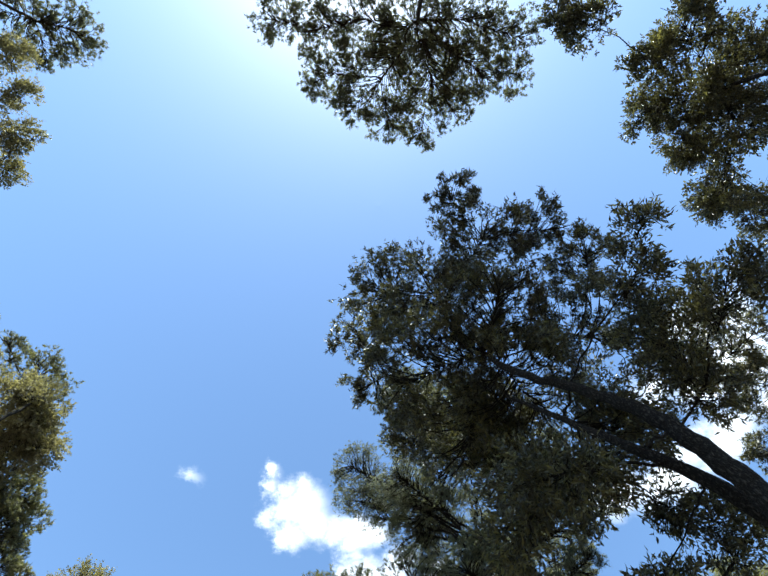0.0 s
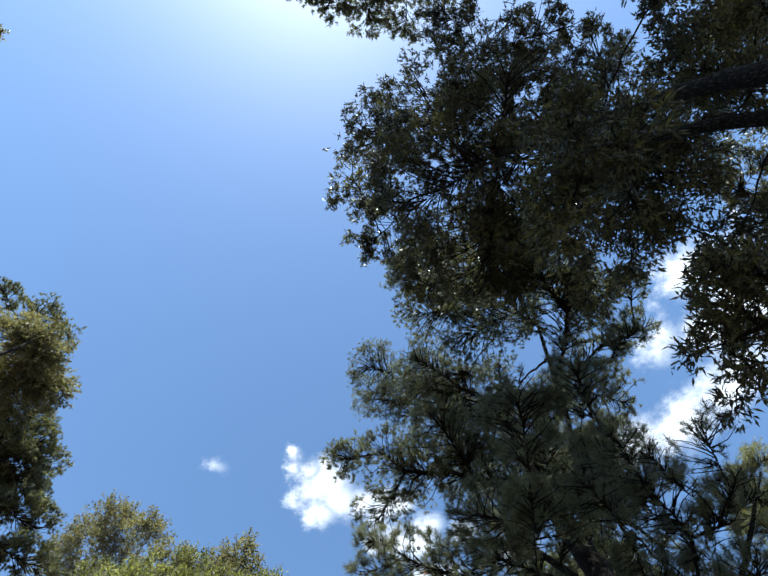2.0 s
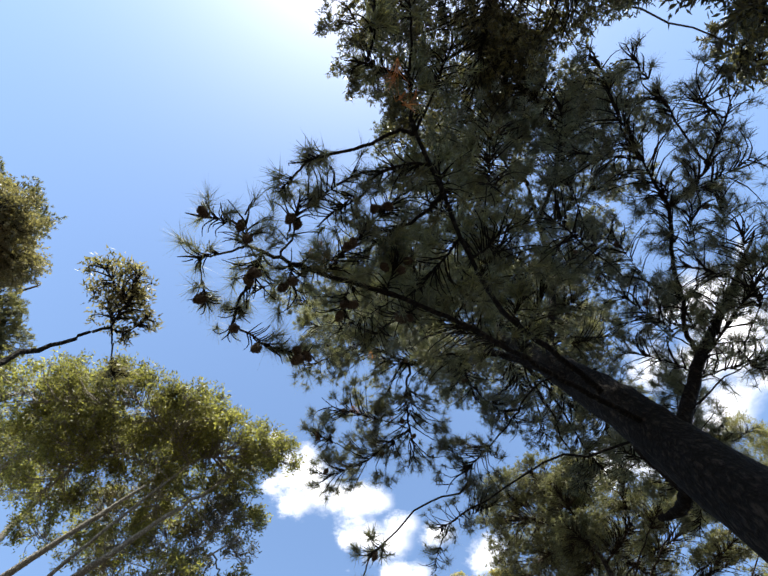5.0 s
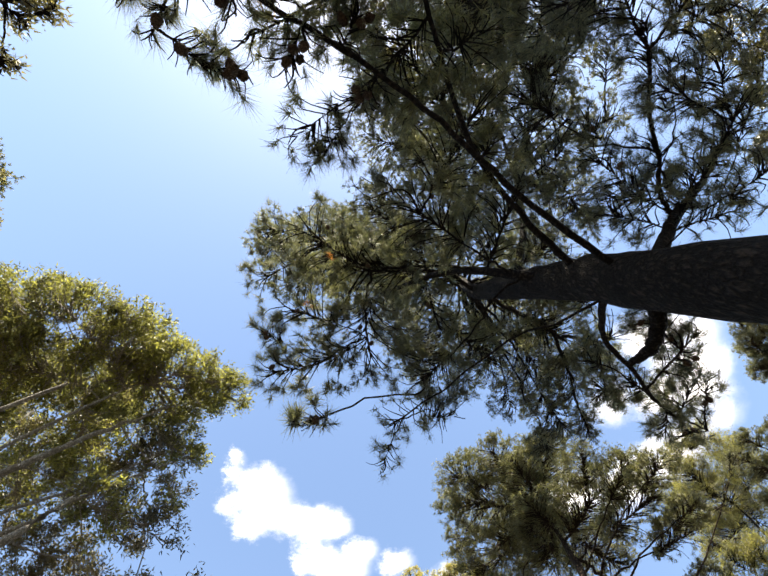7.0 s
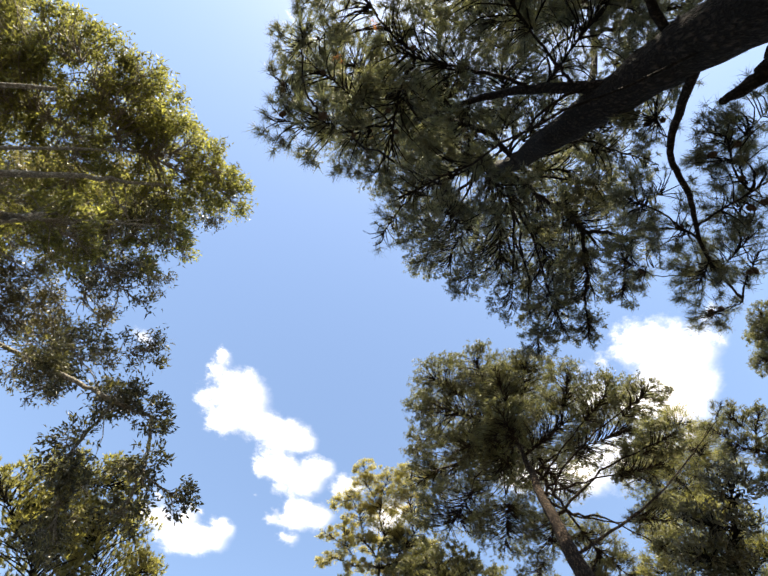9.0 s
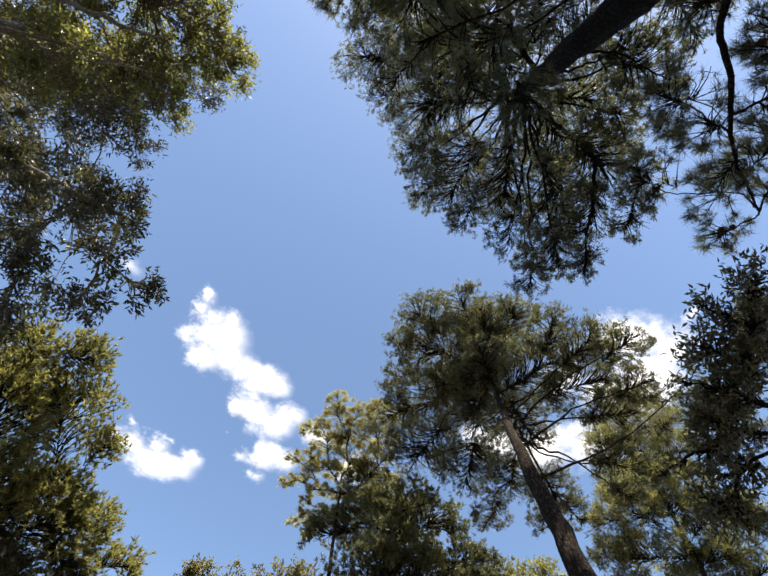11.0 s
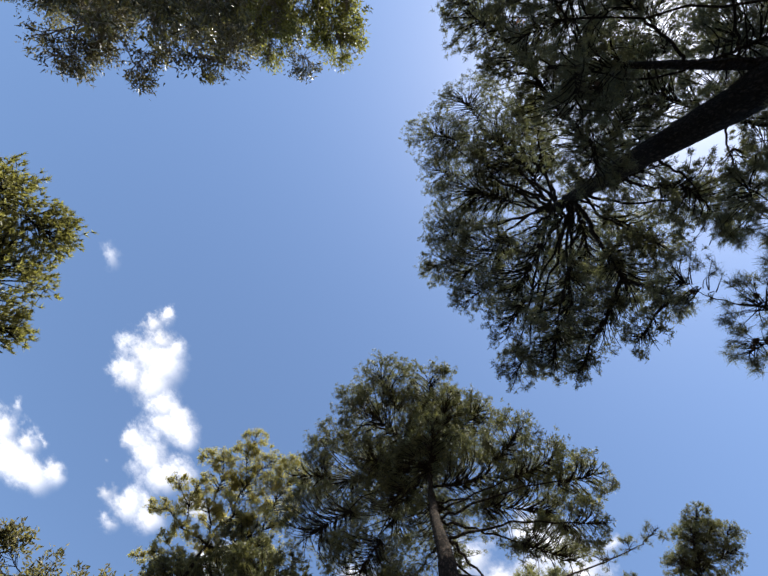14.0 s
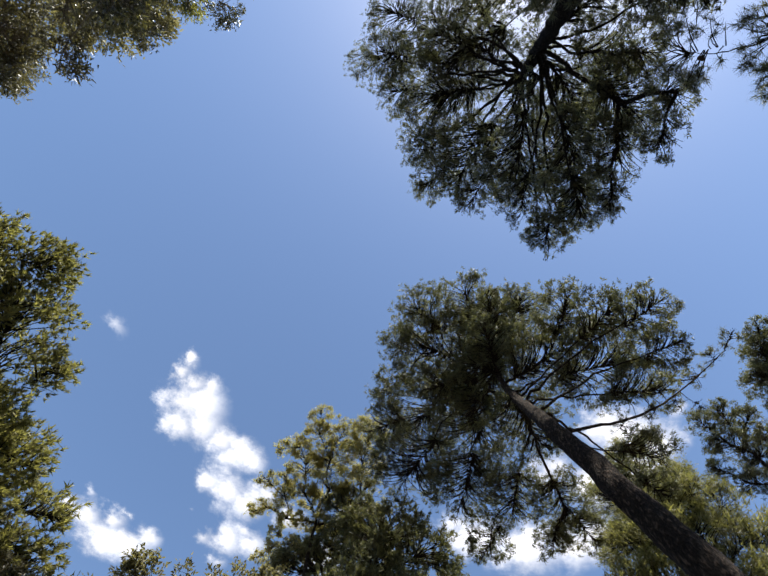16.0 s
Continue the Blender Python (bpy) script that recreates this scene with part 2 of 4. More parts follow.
def unit(v):
    return v / (np.linalg.norm(v, axis=-1, keepdims=True) + 1e-9)


def smooth_line(points, steps):
    """A smooth line through places: points (n, k) become ((n - 1) * steps + 1, k)."""
    p = np.asarray(points, float)
    q = np.vstack([2 * p[0] - p[1], p, 2 * p[-1] - p[-2]])
    out = []
    for i in range(1, len(q) - 2):
        for s in np.arange(steps) / steps:
            a, b, c, d = q[i - 1], q[i], q[i + 1], q[i + 2]
            out.append(0.5 * (2 * b + (c - a) * s + (2 * a - 5 * b + 4 * c - d) * s**2 + (3 * b - a - 3 * c + d) * s**3))
    return np.array(out + [p[-1]])


def tube(line, radii, sides, rng=None, rough=0.0):
    """Rings of quads round a line; the far end closes to a point."""
    line, radii = np.asarray(line), np.asarray(radii)
    way = unit(np.gradient(line, axis=0))
    ref = np.where(np.abs(way[:, 2:3]) < 0.9, [[0, 0, 1.0]], [[1.0, 0, 0]])
    a = unit(np.cross(way, ref))
    b = np.cross(way, a)
    ang = np.arange(sides) * 2 * np.pi / sides
    size = radii[:, None] * np.ones(sides)
    if rough and rng is not None:
        size = size * (1 + rough * rng.standard_normal(size.shape))
    ring = line[:, None] + size[..., None] * (np.cos(ang)[None, :, None] * a[:, None] + np.sin(ang)[None, :, None] * b[:, None])
    k = len(line)
    i, j = np.meshgrid(np.arange(k - 1), np.arange(sides), indexing="ij")
    n = (j + 1) % sides
    quads = np.stack([i * sides + j, i * sides + n, (i + 1) * sides + n, (i + 1) * sides + j], -1).reshape(-1, 4)
    return ring.reshape(-1, 3), quads


def join(pieces):
    """Several (places, faces) as one."""
    verts, faces, base = [], [], 0
    for v, f in pieces:
        verts.append(v)
        faces.append(f + base)
        base += len(v)
    return np.concatenate(verts), np.concatenate(faces)


def needles(rng, at, way, count, length, width, spread=0.68, scatter=0.0):
    """Tufts of needles, one slim blade each."""
    n = len(at)
    d = unit(way[:, None] * 0.75 + spread * rng.standard_normal((n, count, 3)) + np.array([0, 0, 0.12]))
    long = length * rng.uniform(0.65, 1.1, (n, count, 1)) * rng.uniform(0.8, 1.15, (n, 1, 1))
    base = at[:, None] - way[:, None] * rng.uniform(0, 0.5, (n, count, 1)) * length
    base = base + rng.standard_normal((n, count, 3)) * scatter * length
    side = unit(np.cross(d, rng.standard_normal((n, count, 3)))) * width / 2
    tip = base + d * long + np.array([0, 0, -0.06]) * long
    v = np.stack([base - side, base + side, tip], 2).reshape(-1, 3)
    return v, np.arange(len(v)).reshape(-1, 3)


def leaves(rng, at, way, count, length, width, twig):
    """Sprigs of folded, pointed leaves along short twigs."""
    n = len(at)
    u = rng.uniform(0, 1, (n, count, 1))
    base = at[:, None] + way[:, None] * u * twig + rng.standard_normal((n, count, 3)) * twig * 0.12
    d = unit(way[:, None] * 0.6 + 0.62 * rng.standard_normal((n, count, 3)) + np.array([0, 0, -0.1]))
    flat = unit(np.array([0, 0, 1.0]) + 0.75 * rng.standard_normal((n, count, 3)))
    side = unit(np.cross(d, flat))
    up = np.cross(side, d)
    long = length * rng.uniform(0.6, 1.15, (n, count, 1))
    wide = width * rng.uniform(0.7, 1.15, (n, count, 1)) / 2
    mid, tip = base + d * long * 0.45, base + d * long - up * long * 0.08
    fold = up * wide * 0.35
    v = np.stack([base, mid + side * wide + fold, tip, mid - side * wide + fold], 2).reshape(-1, 3)
    k = np.arange(len(v) // 4)[:, None] * 4
    f = np.stack([k + [0, 1, 2], k + [0, 2, 3]], 1).reshape(-1, 3)
    return v, f


# ---------------------------------------------------------------- trees
# how each kind of foliage grows: size of a leaf, leaves on a twig, how much a clump covers, how flat clumps are
PINE_NEAR = dict(kind="needle", length=0.13, width=0.0065, count=36, cover=2.0, flat=0.6, twigs=0.6, sub=40, stout=0.55, fan=0.45, spread=0.72, scatter=0.06)
PINE_BRUSH = dict(kind="needle", length=0.15, width=0.0030, count=64, cover=1.25, flat=0.5, twigs=1.0, sub=38, stout=0.4, fan=0.45, spread=0.5)
PINE_HIGH = dict(kind="needle", length=0.085, width=0.015, count=18, cover=1.9, flat=0.4, twigs=0.3, sub=56, stout=1.5, fan=0.75, spread=0.9, scatter=0.16, most=80)
PINE_AIRY = dict(kind="needle", length=0.065, width=0.017, count=15, cover=1.8, flat=0.3, twigs=0.3, sub=64, stout=1.9, fan=1.3, spread=0.95, scatter=0.35, most=100)
PINE_DENSE = dict(kind="needle", length=0.07, width=0.0195, count=16, cover=2.6, flat=0.45, twigs=0.25, sub=66, stout=1.4, fan=0.8, spread=0.95, scatter=0.35, most=105)
PINE_OPEN = dict(kind="needle", length=0.09, width=0.012, count=20, cover=1.6, flat=0.4, twigs=0.35, sub=44, stout=1.4, fan=0.6, spread=0.9, scatter=0.14)
PINE_THIN = dict(kind="needle", length=0.12, width=0.0042, count=30, cover=1.0, flat=0.7, twigs=1.0, sub=36, stout=0.5, fan=0.45, spread=0.7, scatter=0.05)
PINE_HANG = dict(kind="needle", length=0.12, width=0.0048, count=30, cover=1.75, flat=0.7, twigs=0.9, sub=36, stout=0.5, fan=0.45, spread=0.75, scatter=0.06)
PINE_FAR = dict(kind="needle", length=0.13, width=0.036, count=16, cover=3.2, flat=0.50, twigs=0.2, sub=38, stout=1.2, fan=0.6, spread=0.9, scatter=0.2)
OAK_NEAR = dict(kind="leaf", length=0.105, width=0.030, count=9, cover=3.4, flat=0.85, twigs=0.4, twig=0.16, sub=24, stout=0.8, fan=0.45)
OAK_BLADE = dict(kind="needle", length=0.115, width=0.032, count=9, cover=3.4, flat=0.9, twigs=0.3, sub=32, stout=0.8, fan=0.45, spread=0.8, scatter=0.22)
BLADE = dict(kind="needle", length=0.080, width=0.026, count=9, cover=2.15, flat=0.95, twigs=0.3, sub=36, stout=0.35, fan=0.45, spread=0.9, scatter=0.5)
SPRIG = dict(kind="needle", length=0.038, width=0.012, count=9, cover=2.4, flat=0.95, twigs=0.4, sub=60, stout=0.3, fan=0.45, spread=0.9, scatter=0.5)
SHRUB = dict(kind="leaf", length=0.046, width=0.015, count=9, cover=2.8, flat=0.9, twigs=0.4, twig=0.08, sub=26, stout=0.6, fan=0.45)
SHRUB_FINE = dict(kind="leaf", length=0.034, width=0.0105, count=10, cover=2.9, flat=0.9, twigs=0.4, twig=0.07, sub=40, stout=0.35, fan=0.45, most=40)
BLADE_OPEN = dict(kind="needle", length=0.080, width=0.024, count=9, cover=1.7, flat=0.95, twigs=0.4, sub=36, stout=0.35, fan=0.45, spread=0.9, scatter=0.5)
TWIGGY = dict(kind="needle", length=0.11, width=0.020, count=8, cover=5.5, flat=0.95, twigs=0.6, sub=60, stout=0.6, fan=0.45, spread=0.6, most=90, puff=1.4)
LEAF_MID = dict(kind="leaf", length=0.080, width=0.037, count=10, cover=3.7, flat=0.95, twigs=0.3, twig=0.16, sub=22, stout=0.55, fan=0.45)
LEAF_TALL = dict(kind="leaf", length=0.12, width=0.050, count=10, cover=4.2, flat=0.95, twigs=0.2, twig=0.2, sub=20, stout=0.9, fan=0.45)
PLUME = dict(kind="needle", length=0.1, width=0.021, count=12, cover=4.8, flat=0.95, twigs=0.1, sub=70, stout=0.25, fan=0.45, spread=0.5, most=120, puff=1.35)
PLUME_FAR = dict(kind="needle", length=0.16, width=0.024, count=12, cover=3.4, flat=0.95, twigs=0.1, sub=60, stout=0.5, fan=0.45, spread=0.55, most=110, puff=1.35, scatter=0.3)
LARCH = dict(kind="needle", length=0.085, width=0.024, count=14, cover=2.7, flat=0.22, twigs=0.3, sub=40, stout=1.1, fan=0.25, spread=0.9, scatter=0.4)
LEAF_FARTHER = dict(kind="leaf", length=0.11, width=0.045, count=10, cover=3.2, flat=0.95, twigs=0.2, twig=0.2, sub=20, stout=0.9, fan=0.45)
LEAF_ROW = dict(kind="leaf", length=0.105, width=0.047, count=10, cover=3.2, flat=0.95, twigs=0.3, twig=0.25, sub=26, stout=0.8, fan=0.45, most=44, puff=1.3)
LEAF_FAR = dict(kind="leaf", length=0.13, width=0.058, count=10, cover=3.0, flat=0.9, twigs=0.2, twig=0.26, sub=24, stout=1.0, fan=0.45)


def clump(rng, c, r, grow, stem):
    """Twig ends, their ways and the branchlets of one clump of foliage: a feathered bough that runs on from its branch."""
    c = np.asarray(c, float)
    flat = grow["flat"]
    run = unit(c - stem + np.array([0, 0, 1e-3]))
    side = unit(np.cross(run, [0, 0, 1.0]) + 1e-6)
    cap = grow.get("most", 70 if grow["kind"] == "needle" else 34)
    sub = int(np.clip(grow["sub"] * (0.4 + r), 7, cap))
    if grow["kind"] == "needle":
        # a shallow dome of brush-like branchlets
        turn, out = rng.uniform(0, 2 * np.pi, sub), np.sqrt(rng.uniform(0.02, 1.0, sub))
        rise = flat * (0.75 * (1 - out**2) + rng.uniform(-0.35, 0.45, sub))
        heart = c + r * np.stack([out * np.cos(turn), out * np.sin(turn), rise], 1)
        size = r * rng.uniform(0.13, 0.34, sub)
        one = 0.5 * grow["length"] * 0.87 * grow["width"] * grow["count"]
        lean = 0.6
    else:
        heart = c + unit(rng.standard_normal((sub, 3))) * rng.uniform(0.2, 1.0, (sub, 1)) ** 0.6 * r * 0.85 * np.array([1, 1, flat])
        size = r * rng.uniform(0.15, 0.42, sub)
        one = 0.5 * grow["length"] * 0.87 * grow["width"] * 0.92 * grow["count"]
        lean = 0.35
    size = size * grow.get("puff", 1.0)
    n = max(6, int(grow["cover"] * np.pi * r * r / one))
    pick = rng.choice(sub, n, p=size**2 / (size**2).sum())
    off = unit(rng.standard_normal((n, 3))) * (rng.uniform(0.1, 1.0, (n, 1)) ** 0.5) * np.array([1, 1, flat])
    at = heart[pick] + off * size[pick][:, None] * (1 + 0.25 * rng.standard_normal((n, 1)))
    way = unit(off * 0.5 + unit(heart[pick] - c) * 0.35 + run * 0.35 + np.array([0, 0, lean * 0.5]))
    wood = []
    spine = smooth_line([c, c + run * 0.45 * r + side * rng.normal(0, 0.1) * r, c + run * 0.85 * r + side * rng.normal(0, 0.2) * r], 4)
    wood.append(tube(spine, np.linspace(0.012, 0.004, 9) * (0.5 + r), 4))
    begin = c - run * 0.9 * min(r, np.linalg.norm(c - stem))
    for h, s in zip(heart, size):
        ahead = float((h - c) @ run)
        f = np.clip((ahead / r - rng.uniform(0.25, 0.6)), -0.9, 0.8)
        root = c + run * f * r if f > 0 else c + (begin - c) * (-f / 0.9)
        bend = root * 0.5 + h * 0.5 + run * 0.10 * r + rng.standard_normal(3) * 0.05 * r + np.array([0, 0, -0.06 * r])
        wood.append(tube(smooth_line([root, bend, h], 2), np.linspace(0.009, 0.004, 5) * (0.45 + r), 3))
    many = min(n, int(grow["twigs"] * n))
    for k in rng.choice(n, min(many, 130), replace=False):
        h = heart[pick[k]]
        end = at[k]
        wood.append(tube(np.array([h, end]), np.array([0.0055, 0.002]) * (0.7 + 0.5 * r), 3))
    return at, way, wood


def branch_plan(axis, clumps, fan=0.45):
    """How the clumps hang together: each joins the trunk or an inner clump, whichever way is shorter. Gives (from, clump) and loads."""
    spots = [axis[k, :3] for k in range(2, len(axis))]
    reach = [0.0] * len(spots)
    first = len(spots)
    todo = sorted(range(len(clumps)), key=lambda k: min(np.linalg.norm(np.array(clumps[k][:3]) - q) for q in spots))
    owner, index = {}, {}
    for k in todo:
        c = np.array(clumps[k][:3])
        cost = [np.linalg.norm(c - q) * (1.0 + 0.8 * max(0.0, (q[2] - c[2]) / (np.linalg.norm(c - q) + 0.01))) + fan * d for q, d in zip(spots, reach)]
        best = int(np.argmin(cost))
        owner[k] = best
        index[k] = len(spots)
        spots.append(c)
        reach.append(reach[best] + np.linalg.norm(c - spots[best]))
    load = {n: 0 for n in range(len(spots))}
    for k in reversed(todo):
        load[index[k]] += 1
        load[owner[k]] += load[index[k]] if owner[k] >= first else 0
    return spots, owner, index, load


def tree(name, label, axes, crowns, bark, leaf, seed, sides=14):
    """A tree: its trunk is the first axis, further axes are great limbs. crowns: (axis, growth, material or None, clumps)."""
    rng = np.random.default_rng(seed)
    foot = axes[0][0]
    root = tagged(new(name), label, "tree")
    root.location = foot[:3]
    lines = []
    for k, pts in enumerate(axes):
        fine = smooth_line(pts, 8)
        jig = rng.standard_normal((len(fine), 3)) * (0.012 if k == 0 else 0.005)
        fine[:, :3] += jig * (np.arange(len(fine)) > 0)[:, None]
        lines.append(fine)
        rad = np.maximum(fine[:, 3], 0.008)
        if k == 0:
            rad = rad * (1 + 0.5 * np.exp(-(fine[:, 2] - foot[2]) / 0.35))
        v, f = tube(fine[:, :3], rad, sides if k == 0 else 9, rng, 0.035)
        part("trunk" if k == 0 else "limb", mesh_of("trunk" if k == 0 else "limb", v, f, bark, True), root)
    for which, grow, mat, clumps in crowns:
        axis = lines[which]
        spots, owner, index, load = branch_plan(axis, clumps, grow["fan"])
        for k, (x, y, z, r) in enumerate(clumps):
            c = np.array([x, y, z])
            begin = spots[owner[k]]
            at, way, wood = clump(rng, c, r, grow, begin)
            span = np.linalg.norm(c - begin)
            thick = min(0.05, grow["stout"] * (0.007 + 0.006 * span**0.5 + 0.008 * load[index[k]] ** 0.6))
            inner = grow["stout"] * (0.007 + 0.007 * (load[index[k]] - 1) ** 0.6)
            mid = begin * 0.5 + c * 0.5 + np.array([0, 0, 0.05 * span]) + rng.standard_normal(3) * 0.045 * span
            path = smooth_line([begin, begin * 0.72 + mid * 0.28 + rng.standard_normal(3) * 0.03 * span, mid, c], 5)
            path[1:-1] += rng.standard_normal((len(path) - 2, 3)) * 0.008 * span
            limb = tube(path, np.linspace(thick, min(thick, inner), len(path)), 6)
            v, f = join([limb] + wood)
            bough = part("branch", mesh_of("branch", v, f, bark, True), root)
            if grow["kind"] == "needle":
                v, f = needles(rng, at, way, grow["count"], grow["length"], grow["width"], grow["spread"], grow.get("scatter", 0.0))
            else:
                v, f = leaves(rng, at, way, grow["count"], grow["length"], grow["width"], grow["twig"])
            part("foliage", mesh_of("foliage", v, f, mat or leaf), bough)
    return root


def cone_mesh():
    """An open pine cone: an egg of overlapping scales."""
    rings, sides, verts = 9, 10, []
    for i in range(rings):
        s = i / (rings - 1)
        r = 0.034 * math.sin(math.pi * (0.06 + 0.9 * s)) ** 0.7
        for j in range(sides):
            k = (1.0 if (i + j) % 2 else 0.72) * r
            a = 2 * math.pi * (j + 0.5 * (i % 2)) / sides
            verts.append((k * math.cos(a), k * math.sin(a), -0.085 * s + (0.008 if (i + j) % 2 else 0)))
    i, j = np.meshgrid(np.arange(rings - 1), np.arange(sides), indexing="ij")
    n = (j + 1) % sides
    f = np.stack([i * sides + j, i * sides + n, (i + 1) * sides + n, (i + 1) * sides + j], -1).reshape(-1, 4)
    return mesh_of("pine_cone", verts, f, CONE)


def add_cones(root, clumps, count, seed):
    """Cones that hang among the twigs of a pine."""
    rng, me = np.random.default_rng(seed), cone_mesh()
    for k in range(count):
        x, y, z, r = clumps[int(rng.integers(len(clumps)))]
        at = np.array([x, y, z]) + unit(rng.standard_normal(3)) * r * rng.uniform(0.1, 0.5)
        ob = part("pine_cone", me, root)
        ob.matrix_basis = Matrix.Translation(Vector(at) - root.location) @ Euler((rng.uniform(-0.9, 0.9), rng.uniform(-0.9, 0.9), rng.uniform(0, 6))).to_matrix().to_4x4()


def add_dead_tufts(root, places, seed):
    """Withered orange needle tufts among the green."""
    rng = np.random.default_rng(seed)
    for x, y, z in places:
        at = np.array([[x, y, z]]) + rng.standard_normal((3, 3)) * 0.03
        v, f = needles(rng, at, unit(rng.standard_normal((3, 3)) + [0, 0, -0.8]), 15, 0.10, 0.004, 0.4)
        part("dead_needles", mesh_of("dead_needles", v, f, DEAD_NEEDLE), root, "withered orange needle tuft")


def trunk_line(x, y, top, lean=(0, 0), r=0.2, tip=0.04):
    """An upright trunk that leans a little and tapers."""
    return [(x + lean[0] * s + 0.12 * math.sin(5 * s + x), y + lean[1] * s + 0.12 * math.cos(4 * s + y), top * s, r * (1 - s) + tip * s) for s in (0, 0.15, 0.35, 0.6, 0.8, 1.0)]


# ---------------------------------------------------------------- ground
def build_ground():
    rng = np.random.default_rng(5)
    near = np.arange(-60, 61, 2.0)
    edge = np.array([-3000, -1200, -500, -220, -110, -75.0])
    line = np.concatenate([edge, near, -edge[::-1]])
    gx, gy = np.meshgrid(line, line, indexing="ij")
    gz = 0.10 * np.sin(gx * 0.23) * np.cos(gy * 0.19) + 0.03 * rng.standard_normal(gx.shape)
    gz = np.where(np.hypot(gx, gy - 7) < 20, gz * 0.4, gz) - 0.05
    v = np.stack([gx, gy, gz], -1).reshape(-1, 3)
    m = len(line)
    i, j = np.meshgrid(np.arange(m - 1), np.arange(m - 1), indexing="ij")
    f = np.stack([i * m + j, (i + 1) * m + j, (i + 1) * m + j + 1, i * m + j + 1], -1).reshape(-1, 4)
    tagged(new("ground", mesh_of("ground", v, f, LITTER, True)), "brown forest floor of leaf litter", "ground", kind="structure")


build_ground()

# ---------------------------------------------------------------- crowns: clumps as (x, y, z, radius)
OAK_HIGH = [
    (1.40, -0.14, 12.19, 0.67), (2.07, 0.74, 11.96, 1.02), (3.37, 0.47, 11.73, 0.83),
    (4.32, 1.20, 11.50, 0.87), (0.04, 2.10, 12.42, 1.09), (-0.73, 3.30, 12.65, 0.80),
    (-0.33, 4.28, 12.19, 0.78), (1.08, 2.08, 11.27, 1.26), (0.83, 3.36, 10.46, 1.31),
    (1.98, 2.01, 10.12, 1.23), (2.46, 3.37, 9.54, 1.30), (1.63, 4.47, 10.12, 1.29),
    (3.83, 2.47, 10.12, 1.20), (0.77, 5.32, 11.27, 0.85),
]
OAK_LOW = [
    (3.46, 0.91, 8.05, 0.46), (3.38, 0.21, 8.05, 0.30), (4.08, 1.93, 8.28, 0.90),
    (4.44, 1.09, 7.59, 0.64), (3.24, 3.24, 7.82, 0.89), (4.18, 2.35, 7.36, 0.51),
    (1.72, 2.97, 6.21, 0.54), (1.31, 3.59, 5.98, 0.47), (2.77, 4.37, 7.36, 0.29),
    (3.96, 4.21, 7.36, 0.44), (2.92, 4.17, 5.98, 0.24), (1.22, 2.78, 5.75, 0.30),
    (2.94, 3.68, 7.59, 0.56), (3.14, 5.22, 8.97, 0.45), (3.36, 3.14, 8.05, 0.39),
    (2.25, 4.62, 10.69, 0.90),
]
OAK_SPRIG = [
    (2.59, 5.04, 5.86, 0.15), (2.79, 4.37, 5.98, 0.21), (2.89, 4.88, 5.86, 0.22),
    (3.07, 4.62, 5.86, 0.22), (3.22, 5.23, 5.86, 0.23), (3.10, 5.66, 5.86, 0.15),
    (3.17, 4.24, 5.86, 0.22), (3.44, 4.78, 5.75, 0.22), (4.15, 3.94, 6.90, 0.33),
    (4.56, 3.98, 6.67, 0.32), (4.39, 4.47, 6.67, 0.32), (3.03, 4.59, 6.10, 0.23),
    (3.33, 5.01, 6.10, 0.27), (3.36, 4.33, 6.10, 0.29),
]
OAK_RIGHT = [
    (7.21, 3.56, 12.42, 0.34), (8.09, 3.98, 12.42, 0.28), (8.67, 3.42, 12.42, 1.05),
    (9.88, 4.37, 12.42, 0.94), (10.05, 6.19, 12.42, 0.60),
]
CEDAR = [
    (-4.90, -7.70, 22.77, 1.15), (-3.03, -7.36, 22.77, 1.36), (-1.14, -7.79, 22.77, 1.56),
    (0.95, -7.65, 22.77, 1.78), (3.05, -7.89, 22.77, 1.78), (5.19, -7.35, 22.77, 1.37),
    (-2.39, -5.60, 22.77, 1.28), (-3.26, -5.19, 22.77, 0.64), (-0.27, -5.45, 22.77, 1.82),
    (1.87, -5.50, 22.77, 1.82), (3.55, -6.13, 22.77, 1.60), (5.51, -5.78, 22.77, 0.97),
    (-1.53, -4.21, 22.77, 0.76), (-0.01, -3.73, 22.77, 0.98), (1.52, -3.24, 22.77, 0.87),
    (2.78, -4.30, 22.77, 0.98),
]
TALL_RIGHT = [
    (7.63, -4.39, 15.87, 0.79), (7.67, -2.89, 15.87, 0.66), (8.54, -5.21, 15.87, 1.07),
    (8.82, -3.20, 15.87, 1.17), (10.10, -4.45, 15.87, 1.44), (10.41, -2.53, 15.87, 1.33),
    (8.84, -1.92, 15.87, 0.75), (10.37, -0.79, 15.87, 1.14), (11.43, 0.08, 15.87, 0.77),
    (5.66, -5.28, 15.87, 0.78), (4.91, -5.65, 15.87, 0.63),
]
LEFT_BACK = [
    (-11.06, -4.12, 15.87, 0.63), (-11.05, -3.04, 15.87, 0.57), (-11.19, -1.93, 15.87, 0.66),
    (-11.60, -0.94, 15.87, 0.59),
]
LEFT_BACK_PINE = [
    (-13.63, -7.12, 22.77, 1.36), (-14.76, -6.31, 22.77, 0.84), (-15.84, -7.64, 22.77, 1.24),
]
